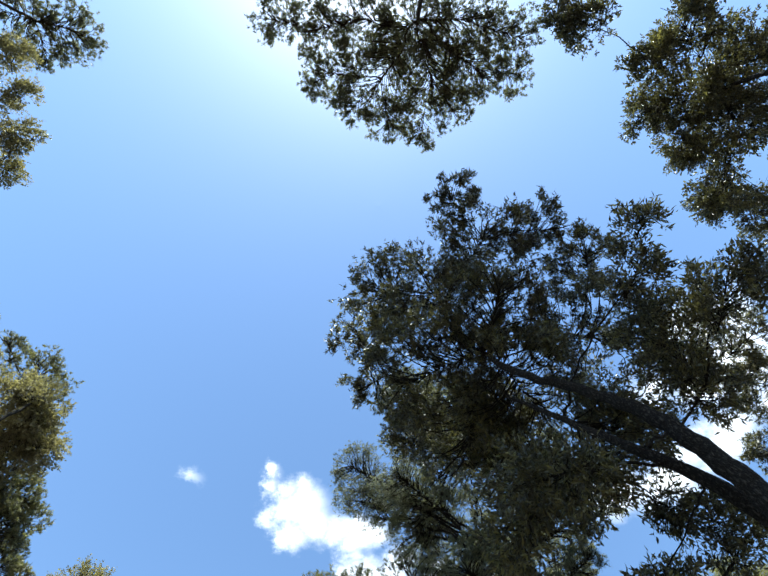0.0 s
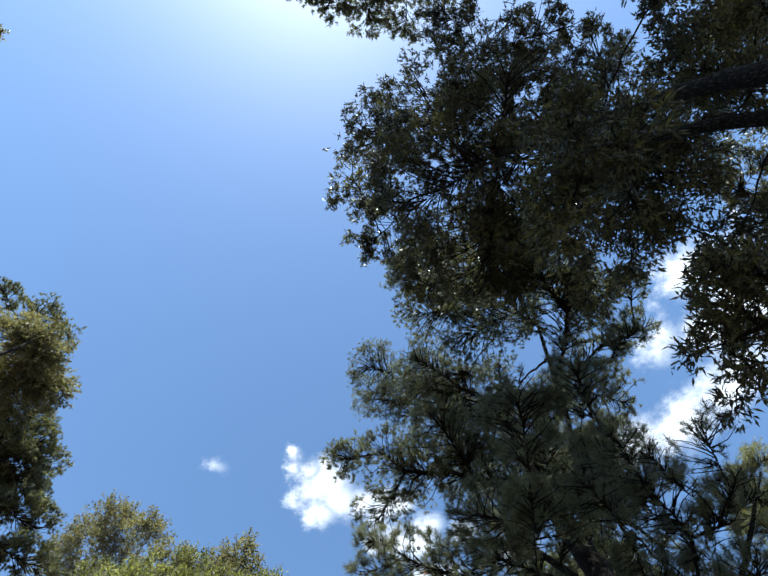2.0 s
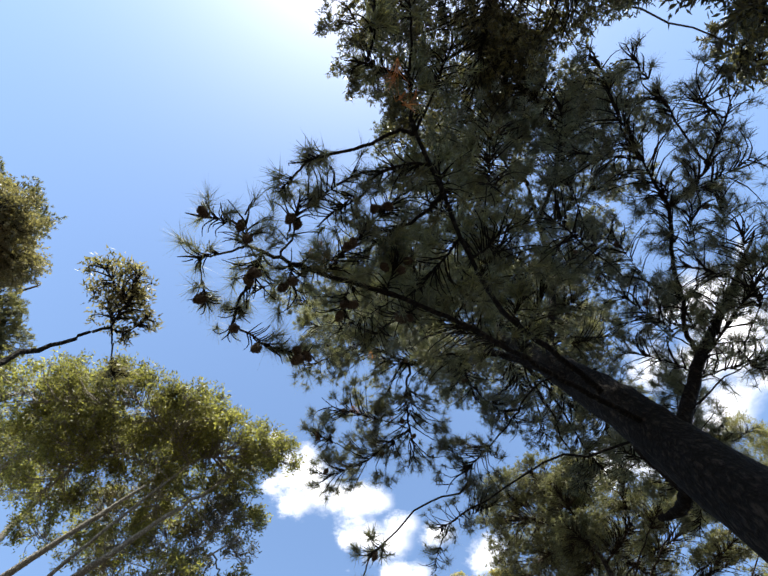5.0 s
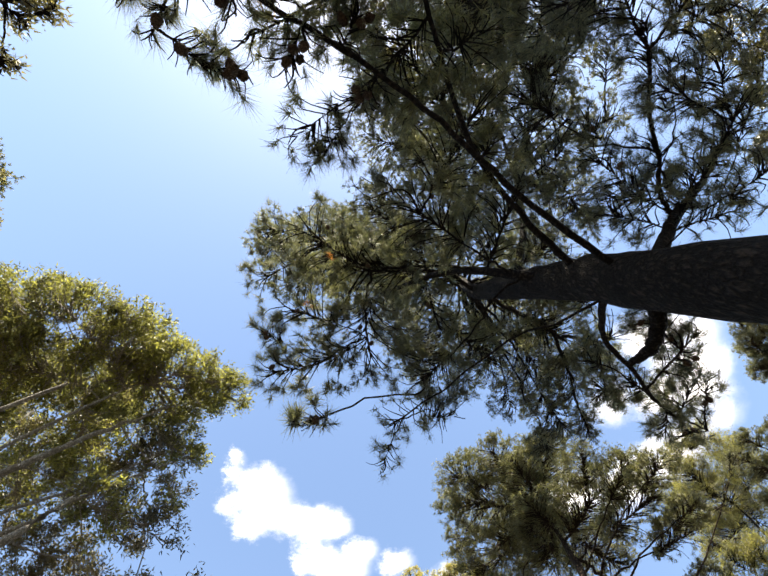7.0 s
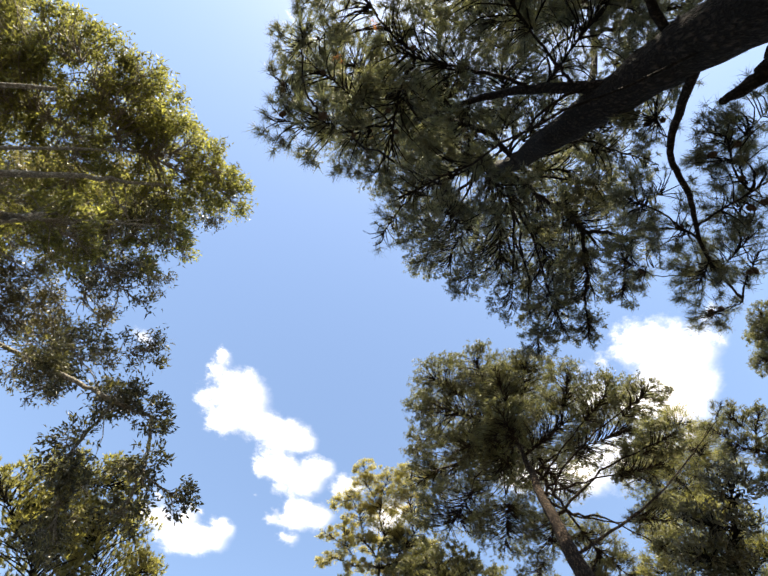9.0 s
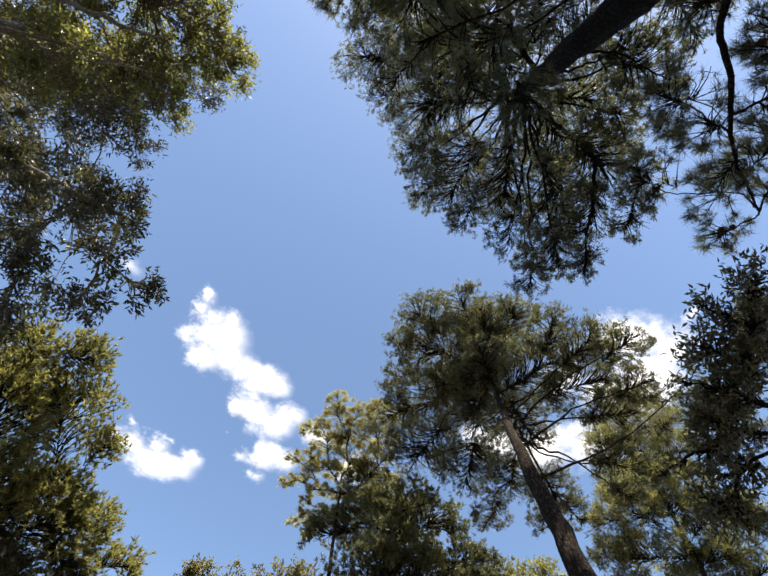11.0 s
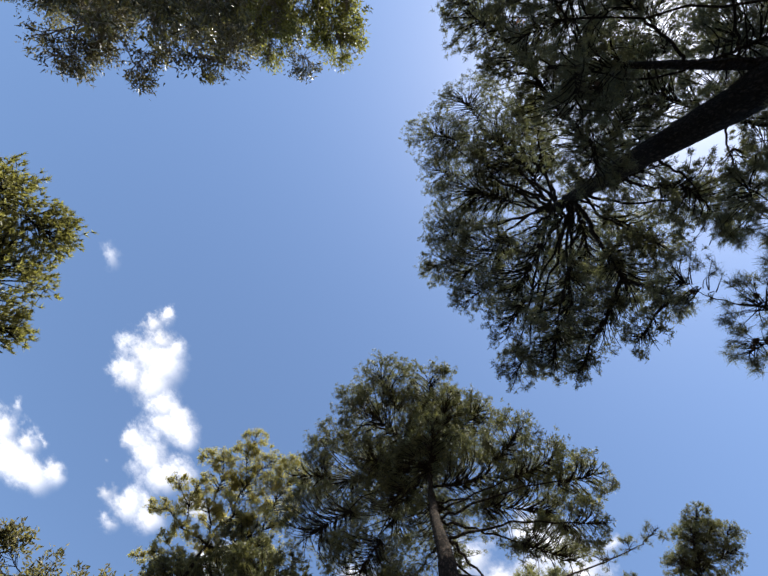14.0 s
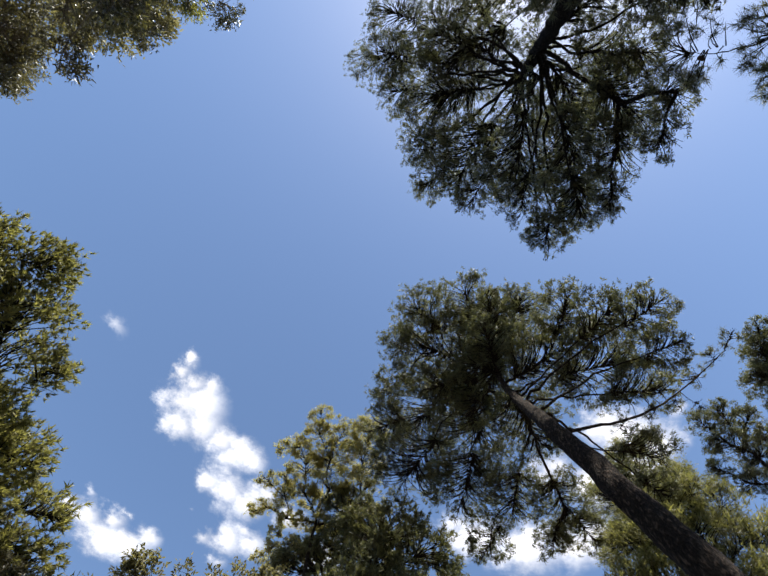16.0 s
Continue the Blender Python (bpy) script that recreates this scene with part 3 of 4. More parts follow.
LEFT_TALL = [
    (-14.73, 8.06, 19.32, 1.23), (-14.17, 8.95, 19.32, 1.14), (-15.91, 10.29, 19.32, 1.38),
    (-14.77, 9.75, 19.32, 1.03), (-14.45, 8.72, 19.32, 1.09), (-14.18, 10.26, 19.32, 1.01),
    (-16.61, 6.72, 19.32, 1.28), (-17.30, 8.82, 19.32, 1.30), (-16.46, 9.77, 19.32, 1.07),
]
LEFT_CONIFER = [
    (-16.92, 6.64, 21.62, 0.77), (-15.68, 12.56, 19.32, 1.12), (-15.78, 13.14, 18.17, 1.40),
    (-14.89, 14.55, 17.02, 1.35), (-14.11, 15.52, 15.87, 1.28), (-16.46, 11.81, 20.47, 1.28),
    (-15.48, 13.59, 19.32, 1.10), (-17.37, 11.09, 22.77, 1.05), (-16.77, 8.57, 22.77, 1.53),
    (-17.58, 11.95, 19.32, 1.26), (-16.04, 12.82, 18.74, 1.12), (-17.08, 13.89, 18.17, 1.45),
    (-15.49, 14.25, 18.17, 1.02), (-17.15, 4.89, 20.47, 0.80),
]
LEFT_SIDE = [
    (-6.64, 10.79, 9.43, 0.67), (-5.67, 10.61, 9.43, 0.47), (-4.87, 10.46, 9.43, 0.48),
    (-5.82, 11.37, 9.17, 0.80), (-6.56, 11.87, 8.99, 0.75),
]
LEFT_UNDER = [
    (-5.19, 13.14, 9.00, 0.60), (-4.33, 12.68, 9.00, 0.49), (-3.52, 14.42, 7.60, 0.44),
    (-4.67, 13.62, 8.50, 0.67), (-3.77, 13.18, 8.50, 0.56), (-2.99, 13.06, 8.80, 0.49),
    (-4.14, 14.18, 8.00, 0.54), (-3.19, 13.81, 8.00, 0.50), (-2.53, 13.49, 8.50, 0.34),
    (-3.60, 14.73, 7.50, 0.58), (-2.64, 14.34, 7.50, 0.29), (-3.07, 14.92, 7.00, 0.26),
    (-4.72, 13.83, 7.80, 0.52), (-4.36, 14.30, 7.40, 0.57),
]
LEFT_NEAR = [
    (-5.89, 10.72, 8.99, 0.72), (-4.96, 10.64, 8.82, 0.70), (-4.98, 11.45, 8.64, 0.88),
    (-4.16, 10.68, 8.82, 0.67), (-3.39, 10.81, 8.82, 0.54), (-3.50, 11.33, 8.64, 0.75),
    (-2.66, 11.48, 8.82, 0.55), (-2.10, 11.53, 8.82, 0.39), (-2.74, 12.44, 8.99, 0.48),
    (-3.69, 12.10, 8.11, 0.58), (-2.26, 12.93, 8.82, 0.24), (-2.80, 12.42, 6.79, 0.45),
    (-2.09, 12.72, 7.23, 0.18), (-4.37, 12.83, 7.67, 0.55), (-3.91, 11.05, 9.17, 0.64),
    (-3.16, 11.02, 9.17, 0.48), (-2.26, 11.81, 9.35, 0.55), (-1.86, 11.94, 9.17, 0.44),
    (-4.37, 11.58, 8.64, 0.82), (-2.92, 11.66, 8.82, 0.84), (-5.42, 11.78, 8.47, 0.91),
]
LEFT_LOW = [
    (-7.24, 13.01, 9.50, 0.46), (-6.37, 13.23, 9.50, 0.49), (-5.25, 13.25, 9.30, 0.48),
    (-4.18, 12.88, 9.20, 0.44), (-3.21, 12.55, 9.00, 0.40), (-6.68, 13.61, 9.00, 0.49),
    (-5.50, 13.60, 8.80, 0.48), (-4.33, 13.35, 8.60, 0.45), (-3.21, 12.99, 8.40, 0.41),
    (-2.23, 12.53, 8.20, 0.31),
]
LEFT_MIX_LOW = [
    (-1.58, 12.74, 4.90, 0.27), (-0.89, 12.61, 4.60, 0.21), (-0.35, 12.67, 4.10, 0.14),
    (-0.10, 12.70, 4.00, 0.11), (-0.95, 12.91, 4.30, 0.21), (-0.81, 13.24, 4.00, 0.22),
    (-0.40, 12.98, 4.00, 0.14), (-0.51, 12.58, 4.50, 0.14),
]
LEFT_MIX = [
    (-3.18, 13.08, 7.50, 0.46), (-2.18, 12.95, 7.00, 0.40), (-2.73, 12.63, 9.50, 0.42),
    (-1.55, 13.43, 6.50, 0.28), (-1.30, 13.34, 5.40, 0.20), (-0.98, 13.51, 4.60, 0.13),
    (-2.46, 12.57, 10.20, 0.35), (-2.00, 13.38, 6.00, 0.32), (-2.70, 12.60, 8.50, 0.39),
]
LEFT_GREEN = [
    (-3.62, 17.51, 7.39, 0.63), (-3.06, 17.50, 7.82, 0.62), (-2.45, 17.50, 8.21, 0.51),
    (-2.95, 18.22, 7.17, 0.95), (-2.17, 18.27, 7.63, 0.83), (-1.40, 18.63, 7.62, 0.38),
    (-2.52, 19.08, 6.37, 0.92), (-1.65, 19.12, 6.88, 0.54), (-1.63, 19.42, 6.46, 0.78),
    (-0.97, 19.44, 6.76, 0.54), (-0.86, 19.75, 6.31, 0.53), (-0.15, 19.74, 6.58, 0.36),
    (-0.02, 20.06, 6.07, 0.48),
]
LEFT_INNER = [
    (-1.80, 19.78, 5.72, 0.64), (-1.30, 20.19, 5.20, 0.80), (-0.71, 20.16, 5.62, 0.77),
    (-1.13, 20.38, 4.85, 0.63), (0.04, 20.33, 5.55, 0.58), (-0.52, 20.42, 5.12, 0.66),
]
PINE_CROWN = [
    (-0.95, 10.75, 17.33, 0.94), (-0.94, 9.54, 16.80, 0.99), (0.19, 11.41, 16.63, 0.86),
    (0.69, 9.73, 15.44, 1.22), (0.74, 8.71, 14.78, 0.92), (1.49, 10.97, 15.28, 1.23),
    (1.65, 12.26, 15.78, 0.86), (2.42, 13.04, 15.11, 0.79), (2.95, 12.24, 14.14, 1.14),
    (3.40, 12.98, 13.20, 0.57), (3.66, 11.82, 12.43, 1.05), (4.10, 12.67, 11.55, 0.54),
    (4.56, 13.04, 10.27, 0.44), (4.52, 12.28, 9.90, 0.61), (4.76, 12.11, 9.20, 0.37),
    (4.24, 11.43, 10.97, 0.90), (4.57, 11.34, 9.70, 0.63), (4.68, 11.18, 8.70, 0.35),
    (4.26, 10.58, 10.14, 0.80), (4.57, 10.44, 9.00, 0.39), (4.15, 9.77, 10.14, 0.46),
    (3.82, 9.70, 10.97, 0.69), (3.75, 10.34, 11.84, 0.96), (3.13, 8.83, 11.40, 0.72),
    (3.71, 9.03, 10.00, 0.45),
]
PINE_LEADER = [
    (0.62, 5.80, 14.50, 0.89), (1.59, 6.18, 14.50, 1.06), (2.10, 7.04, 13.00, 1.17),
    (2.83, 5.35, 10.50, 0.88), (3.63, 5.63, 10.50, 0.69), (4.43, 5.44, 10.30, 0.41),
    (4.57, 6.49, 10.30, 0.51), (3.86, 6.94, 10.50, 0.76), (1.48, 9.88, 15.00, 1.18),
    (2.57, 8.81, 12.00, 0.81), (4.20, 8.00, 10.50, 0.69), (0.80, 5.60, 14.00, 0.98),
    (1.73, 5.07, 12.00, 0.95), (2.40, 4.87, 10.50, 0.93), (3.37, 5.04, 10.50, 0.52),
    (0.69, 6.82, 14.00, 0.84), (2.43, 5.99, 12.00, 1.11), (3.29, 6.01, 10.50, 0.91),
    (1.93, 6.95, 14.00, 1.00),
]
PINE_BOUGH = [
    (-1.05, 6.94, 4.20, 0.14), (-1.11, 7.18, 4.20, 0.13), (-1.05, 7.40, 4.11, 0.11),
    (-0.82, 6.98, 4.20, 0.19), (-0.79, 7.29, 4.20, 0.21), (-0.90, 7.56, 4.11, 0.13),
    (-0.71, 7.69, 4.11, 0.14), (-0.51, 7.74, 4.11, 0.14), (-0.58, 7.33, 4.28, 0.22),
    (-0.54, 6.92, 4.28, 0.19), (-0.30, 6.74, 4.37, 0.24), (-0.25, 7.15, 4.37, 0.23),
    (-0.27, 7.53, 4.46, 0.22), (-0.01, 6.90, 4.54, 0.26), (0.06, 7.32, 4.54, 0.27),
    (0.16, 7.66, 4.72, 0.26), (-0.06, 7.96, 5.07, 0.24),
]
PINE_MID = [
    (-0.84, 8.89, 8.00, 0.44), (-0.95, 9.49, 8.10, 0.47), (-0.25, 8.93, 7.60, 0.58),
    (-0.82, 10.06, 7.00, 0.26), (-0.39, 9.82, 7.20, 0.51), (-0.57, 10.37, 6.60, 0.34),
    (-0.11, 10.34, 6.90, 0.46), (-0.03, 10.22, 5.20, 0.19), (-0.11, 9.83, 4.40, 0.08),
    (0.42, 9.26, 7.60, 0.67), (0.44, 10.08, 7.20, 0.60), (0.92, 8.42, 7.00, 0.71),
    (0.61, 7.02, 6.20, 0.55), (1.22, 7.58, 6.60, 0.72), (1.23, 6.27, 7.00, 0.68),
    (2.14, 8.40, 7.60, 0.71), (2.49, 6.49, 8.00, 0.52), (2.85, 7.50, 8.00, 0.60),
    (3.12, 5.66, 8.00, 0.41), (1.17, 10.41, 6.80, 0.50), (2.10, 7.91, 8.60, 0.72),
    (3.46, 8.02, 8.60, 0.63), (1.47, 9.93, 8.40, 0.54), (2.16, 10.41, 8.20, 0.46),
]
PINE_RIGHT = [
    (1.38, 10.75, 6.50, 0.39), (0.84, 10.55, 6.00, 0.30), (0.69, 10.99, 5.90, 0.20),
    (2.92, 8.07, 6.00, 0.45), (3.39, 7.50, 5.60, 0.38), (2.53, 7.87, 5.80, 0.39),
    (3.20, 7.39, 5.20, 0.31), (3.10, 7.86, 4.80, 0.31), (3.13, 8.19, 5.20, 0.29),
    (3.31, 6.95, 6.00, 0.39), (3.08, 7.96, 6.20, 0.28), (3.33, 7.76, 5.80, 0.35),
    (2.69, 7.39, 6.60, 0.38),
]
PINE_HOOK = [
    (3.49, 9.81, 7.00, 0.43), (4.29, 10.45, 6.80, 0.35), (4.54, 10.78, 6.60, 0.27),
    (3.91, 10.66, 7.50, 0.41), (4.11, 9.74, 6.50, 0.33), (4.37, 10.15, 6.30, 0.26),
    (3.66, 9.09, 6.60, 0.35), (2.88, 9.16, 6.60, 0.33), (3.49, 9.29, 6.20, 0.37),
    (3.73, 9.56, 6.00, 0.36), (3.43, 10.06, 6.20, 0.32), (3.90, 10.12, 6.00, 0.34),
    (3.66, 10.38, 5.90, 0.24), (3.12, 9.97, 6.60, 0.31), (3.74, 8.81, 6.40, 0.38),
]
PINE_LOW = [
    (-0.08, 5.90, 3.96, 0.11), (0.09, 5.81, 4.08, 0.11), (-0.12, 6.13, 4.02, 0.13),
    (0.11, 6.20, 4.02, 0.14), (0.31, 6.05, 4.25, 0.17), (-0.45, 6.60, 4.25, 0.13),
    (-0.60, 6.75, 4.25, 0.08), (-0.32, 6.90, 4.37, 0.17), (-0.00, 6.64, 4.37, 0.22),
    (0.36, 6.68, 4.60, 0.28), (-0.07, 7.12, 4.60, 0.29), (-0.50, 7.34, 4.71, 0.22),
    (0.36, 7.36, 4.83, 0.36), (0.85, 7.15, 5.06, 0.37), (-0.89, 7.50, 4.83, 0.18),
    (0.94, 6.59, 5.75, 0.39), (-0.20, 7.83, 5.06, 0.28), (1.23, 7.84, 5.52, 0.31),
]
PINE_SIDE = [
    (1.71, 5.76, 5.52, 0.25), (1.88, 5.77, 5.29, 0.20), (2.15, 6.06, 5.29, 0.22),
    (1.91, 6.12, 5.52, 0.37), (2.18, 6.49, 5.52, 0.41), (1.92, 6.42, 5.98, 0.46),
    (2.08, 5.91, 7.24, 0.53), (2.47, 6.87, 5.52, 0.36), (2.59, 6.55, 5.29, 0.28),
    (2.66, 6.16, 5.29, 0.23), (2.01, 7.16, 6.67, 0.59), (2.51, 7.33, 5.06, 0.26),
    (2.75, 5.99, 5.75, 0.39), (2.93, 6.57, 5.52, 0.39), (2.84, 7.01, 5.75, 0.36),
    (2.99, 7.12, 5.29, 0.32), (2.75, 7.72, 5.52, 0.31), (3.00, 7.89, 5.29, 0.33),
    (2.53, 8.26, 5.52, 0.32), (2.98, 7.46, 5.06, 0.28),
]
PINE_UPPER = [
    (-1.52, 9.45, 11.30, 0.61), (-0.62, 9.26, 11.00, 0.74), (0.29, 9.51, 10.60, 0.96),
    (1.35, 9.59, 10.40, 1.02), (-0.79, 9.91, 10.00, 0.65), (3.67, 8.92, 10.00, 0.63),
    (2.07, 8.69, 11.00, 0.84), (3.80, 9.29, 9.00, 0.57), (-1.69, 9.43, 11.40, 0.48),
    (-0.25, 9.38, 10.60, 0.72), (0.70, 8.53, 10.50, 0.96),
]
LEAN_TOP = [
    (4.15, 16.55, 14.20, 0.90), (4.91, 15.54, 13.70, 0.85), (5.98, 15.14, 13.20, 0.91),
    (6.21, 14.22, 11.50, 0.65), (6.56, 13.88, 10.60, 0.67), (6.79, 13.33, 9.90, 0.54),
    (6.98, 13.69, 9.10, 0.45), (4.21, 17.83, 14.60, 0.78), (4.58, 19.22, 14.80, 0.71),
    (5.05, 17.18, 13.90, 1.38), (6.08, 16.15, 13.40, 1.31), (6.56, 15.29, 11.50, 0.98),
    (7.10, 14.78, 10.60, 0.89), (7.48, 14.61, 9.60, 0.64),
]
LEAN_LOW = [
    (4.97, 20.30, 14.40, 0.77), (5.93, 19.11, 14.40, 1.62), (6.94, 18.20, 13.40, 1.49),
    (7.43, 17.11, 12.00, 1.02), (6.16, 20.37, 13.40, 1.29), (7.26, 19.64, 12.50, 1.11),
    (8.36, 19.10, 12.10, 0.92), (8.55, 17.92, 10.80, 0.80), (9.30, 18.15, 10.60, 0.56),
    (8.45, 20.45, 11.90, 0.62), (8.20, 15.56, 9.40, 0.57), (8.44, 15.91, 9.00, 0.38),
    (8.82, 18.78, 10.60, 0.46),
]
LEAN_CORE = [
    (5.36, 17.81, 13.20, 0.70), (6.30, 17.74, 12.60, 0.60), (5.84, 16.43, 12.20, 0.75),
    (5.30, 15.70, 11.80, 0.60), (5.20, 15.30, 12.60, 0.70), (6.00, 17.00, 12.80, 0.80),
]
YELLOW = [
    (3.29, 22.19, 16.40, 0.43), (3.62, 22.83, 16.20, 0.60), (4.28, 22.32, 16.20, 0.60),
    (5.08, 21.75, 16.00, 0.70), (3.20, 23.47, 16.00, 0.46), (2.77, 23.76, 15.90, 0.35),
    (3.71, 23.88, 15.80, 0.63), (4.35, 23.23, 15.80, 0.70), (5.31, 22.57, 15.60, 0.83),
    (3.35, 24.58, 15.60, 0.49), (2.74, 24.84, 15.40, 0.35), (3.60, 25.03, 15.30, 0.42),
    (3.25, 25.57, 15.10, 0.38), (2.91, 25.88, 15.00, 0.31), (4.15, 24.41, 15.10, 0.55),
    (4.79, 23.86, 15.20, 0.75), (5.71, 23.20, 15.00, 0.90), (3.99, 25.34, 14.80, 0.41),
    (4.64, 24.85, 14.60, 0.50), (5.37, 24.36, 14.60, 0.66), (3.86, 25.74, 14.50, 0.30),
    (4.45, 25.64, 14.20, 0.39), (3.96, 26.13, 14.20, 0.36), (3.75, 26.59, 14.10, 0.26),
    (4.55, 26.01, 13.90, 0.42), (5.10, 25.42, 14.00, 0.55), (4.40, 26.52, 13.80, 0.29),
    (5.74, 24.87, 14.00, 0.64), (6.11, 24.03, 14.40, 0.82),
]
DARK_PINE = [
    (5.92, 24.14, 14.60, 1.20), (6.34, 25.00, 13.80, 1.45), (5.10, 25.60, 13.40, 1.10),
    (6.45, 22.81, 12.93, 1.34), (6.40, 23.47, 12.26, 1.09), (7.37, 22.60, 12.65, 1.31),
    (8.64, 22.62, 11.80, 1.01), (6.65, 24.11, 11.39, 1.81), (9.11, 22.88, 11.15, 1.12),
    (7.80, 23.60, 11.29, 1.57), (6.71, 24.69, 10.57, 1.13), (8.45, 23.80, 10.56, 1.41),
    (9.43, 22.23, 11.60, 0.72),
]
RIGHT_SHRUB = [
    (2.40, 11.06, 3.32, 0.09), (2.35, 11.21, 3.27, 0.07), (2.46, 11.19, 3.26, 0.09),
    (2.36, 11.34, 3.23, 0.08), (2.49, 11.32, 3.21, 0.10), (2.46, 11.45, 3.17, 0.10),
    (2.58, 11.43, 3.16, 0.10), (2.58, 11.56, 3.11, 0.10), (2.49, 11.56, 3.12, 0.06),
    (2.66, 11.69, 3.05, 0.10), (2.53, 11.67, 3.08, 0.06), (2.33, 11.49, 3.17, 0.03),
    (2.25, 11.21, 3.29, 0.03), (2.66, 11.82, 3.00, 0.09), (2.46, 11.77, 3.06, 0.04),
    (2.42, 11.83, 3.04, 0.03), (2.74, 11.82, 2.99, 0.09),
]
RIGHT_BUSHY = [
    (10.30, 17.26, 11.00, 0.41), (10.81, 16.73, 11.40, 0.47), (11.31, 16.36, 11.40, 0.49),
    (11.86, 16.22, 11.20, 0.54), (10.01, 17.86, 10.40, 0.42), (10.69, 17.34, 10.60, 0.65),
    (11.47, 16.89, 10.60, 0.65), (12.06, 16.49, 10.40, 0.61), (12.60, 15.99, 10.40, 0.63),
    (13.30, 16.09, 10.20, 0.63), (10.16, 18.33, 9.80, 0.48), (10.86, 17.92, 9.80, 0.66),
    (11.66, 17.45, 9.80, 0.66), (12.17, 16.86, 9.60, 0.64), (12.98, 16.66, 9.40, 0.59),
    (10.79, 18.42, 9.20, 0.52), (11.80, 17.92, 9.20, 0.58), (12.49, 17.27, 9.00, 0.56),
]
RIGHT_PINE = [
    (15.88, 12.18, 18.00, 0.72), (16.72, 13.14, 18.00, 0.80), (15.25, 11.71, 18.00, 0.49),
    (16.47, 11.30, 18.00, 0.62),
    (15.45, 12.31, 17.50, 0.50), (15.90, 11.77, 17.80, 0.51), (15.55, 13.10, 17.00, 0.43),
    (16.13, 12.69, 17.20, 0.65), (16.49, 13.49, 16.60, 0.57), (16.59, 11.93, 17.50, 0.72),
    (17.28, 12.87, 17.00, 0.81),
]
RIGHT_TOP = [
    (12.60, 15.14, 14.00, 0.43), (13.06, 14.63, 14.20, 0.49), (13.97, 14.49, 14.40, 0.50),
    (14.89, 14.52, 14.40, 0.55), (13.22, 15.20, 13.60, 0.57), (14.23, 15.06, 13.60, 0.60),
    (14.90, 14.93, 13.40, 0.63), (12.97, 15.84, 13.00, 0.38), (13.57, 15.63, 12.60, 0.48),
]
LEFT_ROW = [
    (-12.36, 16.03, 18.50, 0.90), (-14.29, 17.25, 19.00, 0.85), (-15.57, 18.17, 19.00, 0.90),
    (-9.56, 14.76, 15.97, 0.70), (-12.43, 17.19, 18.00, 1.02), (-7.65, 14.13, 13.53, 0.65),
    (-14.36, 18.51, 18.00, 1.08), (-6.29, 13.95, 12.78, 0.74), (-5.07, 13.35, 12.72, 0.66),
    (-5.12, 13.44, 11.65, 0.72),
]
LEFT_HANGING = [
    (-1.58, 7.30, 4.10, 0.15), (-1.50, 7.44, 4.10, 0.12), (-1.44, 7.31, 4.10, 0.09),
    (-1.42, 7.55, 4.10, 0.07), (-1.61, 7.52, 4.10, 0.11), (-1.52, 7.62, 4.05, 0.06),
    (-1.58, 7.83, 4.00, 0.07), (-1.52, 7.85, 4.00, 0.03),
]
RIGHT_GREEN = [
    (17.50, 19.52, 22.00, 0.75), (18.47, 18.65, 22.00, 0.90), (17.68, 20.22, 21.00, 1.03),
    (20.34, 19.66, 22.00, 1.21), (19.22, 21.22, 21.00, 1.31), (21.96, 20.68, 22.00, 1.36),
    (16.78, 21.05, 20.00, 1.00), (21.36, 22.28, 21.00, 1.33), (19.19, 22.71, 20.00, 1.27),
]
LEAN_SIDE = [
    (6.90, 15.12, 8.60, 0.18), (7.48, 14.81, 9.00, 0.20), (7.91, 14.45, 9.20, 0.21),
    (8.11, 13.88, 9.60, 0.23), (8.20, 13.43, 9.70, 0.20), (8.37, 12.97, 9.90, 0.20),
    (8.63, 12.85, 10.00, 0.13), (8.22, 14.25, 9.20, 0.15), (8.29, 14.50, 10.50, 0.40),
    (7.91, 14.05, 11.50, 0.49),
]
PINE_HEART = [
    (3.23, 10.45, 14.78, 0.78), (2.80, 11.93, 14.78, 0.87), (4.71, 10.72, 14.46, 0.83),
    (1.98, 9.71, 14.78, 0.83), (4.27, 9.63, 14.14, 0.67), (4.31, 11.96, 14.46, 0.86),
    (1.87, 12.44, 15.11, 0.66), (1.82, 10.77, 15.44, 0.83), (0.58, 10.26, 16.12, 0.85),
    (-0.54, 10.65, 16.46, 0.73), (5.45, 11.44, 13.51, 0.73), (5.29, 10.27, 12.89, 0.62),
    (5.31, 12.52, 12.28, 0.50), (4.88, 13.00, 11.99, 0.39), (5.48, 12.02, 11.99, 0.49),
    (5.30, 9.91, 11.99, 0.51), (4.45, 8.97, 12.89, 0.60), (2.92, 9.02, 14.46, 0.55),
]
FAR_A = [
    (1.28, 22.02, 8.21, 0.43), (1.16, 22.35, 7.66, 0.43), (2.10, 22.07, 8.06, 0.74),
    (2.86, 21.89, 8.19, 0.62), (3.39, 21.57, 8.50, 0.50), (0.59, 22.35, 7.63, 0.36),
    (1.74, 22.52, 7.32, 0.82), (2.96, 22.24, 7.59, 0.96), (3.78, 21.83, 7.96, 0.61),
    (0.85, 22.64, 7.11, 0.58),
]
FAR_B = [
    (9.82, 21.69, 10.98, 0.58), (10.42, 21.15, 10.95, 0.64), (11.03, 20.75, 10.71, 0.48),
    (10.09, 22.00, 10.37, 0.84), (10.97, 21.27, 10.24, 0.81), (9.36, 22.61, 10.36, 0.71),
]

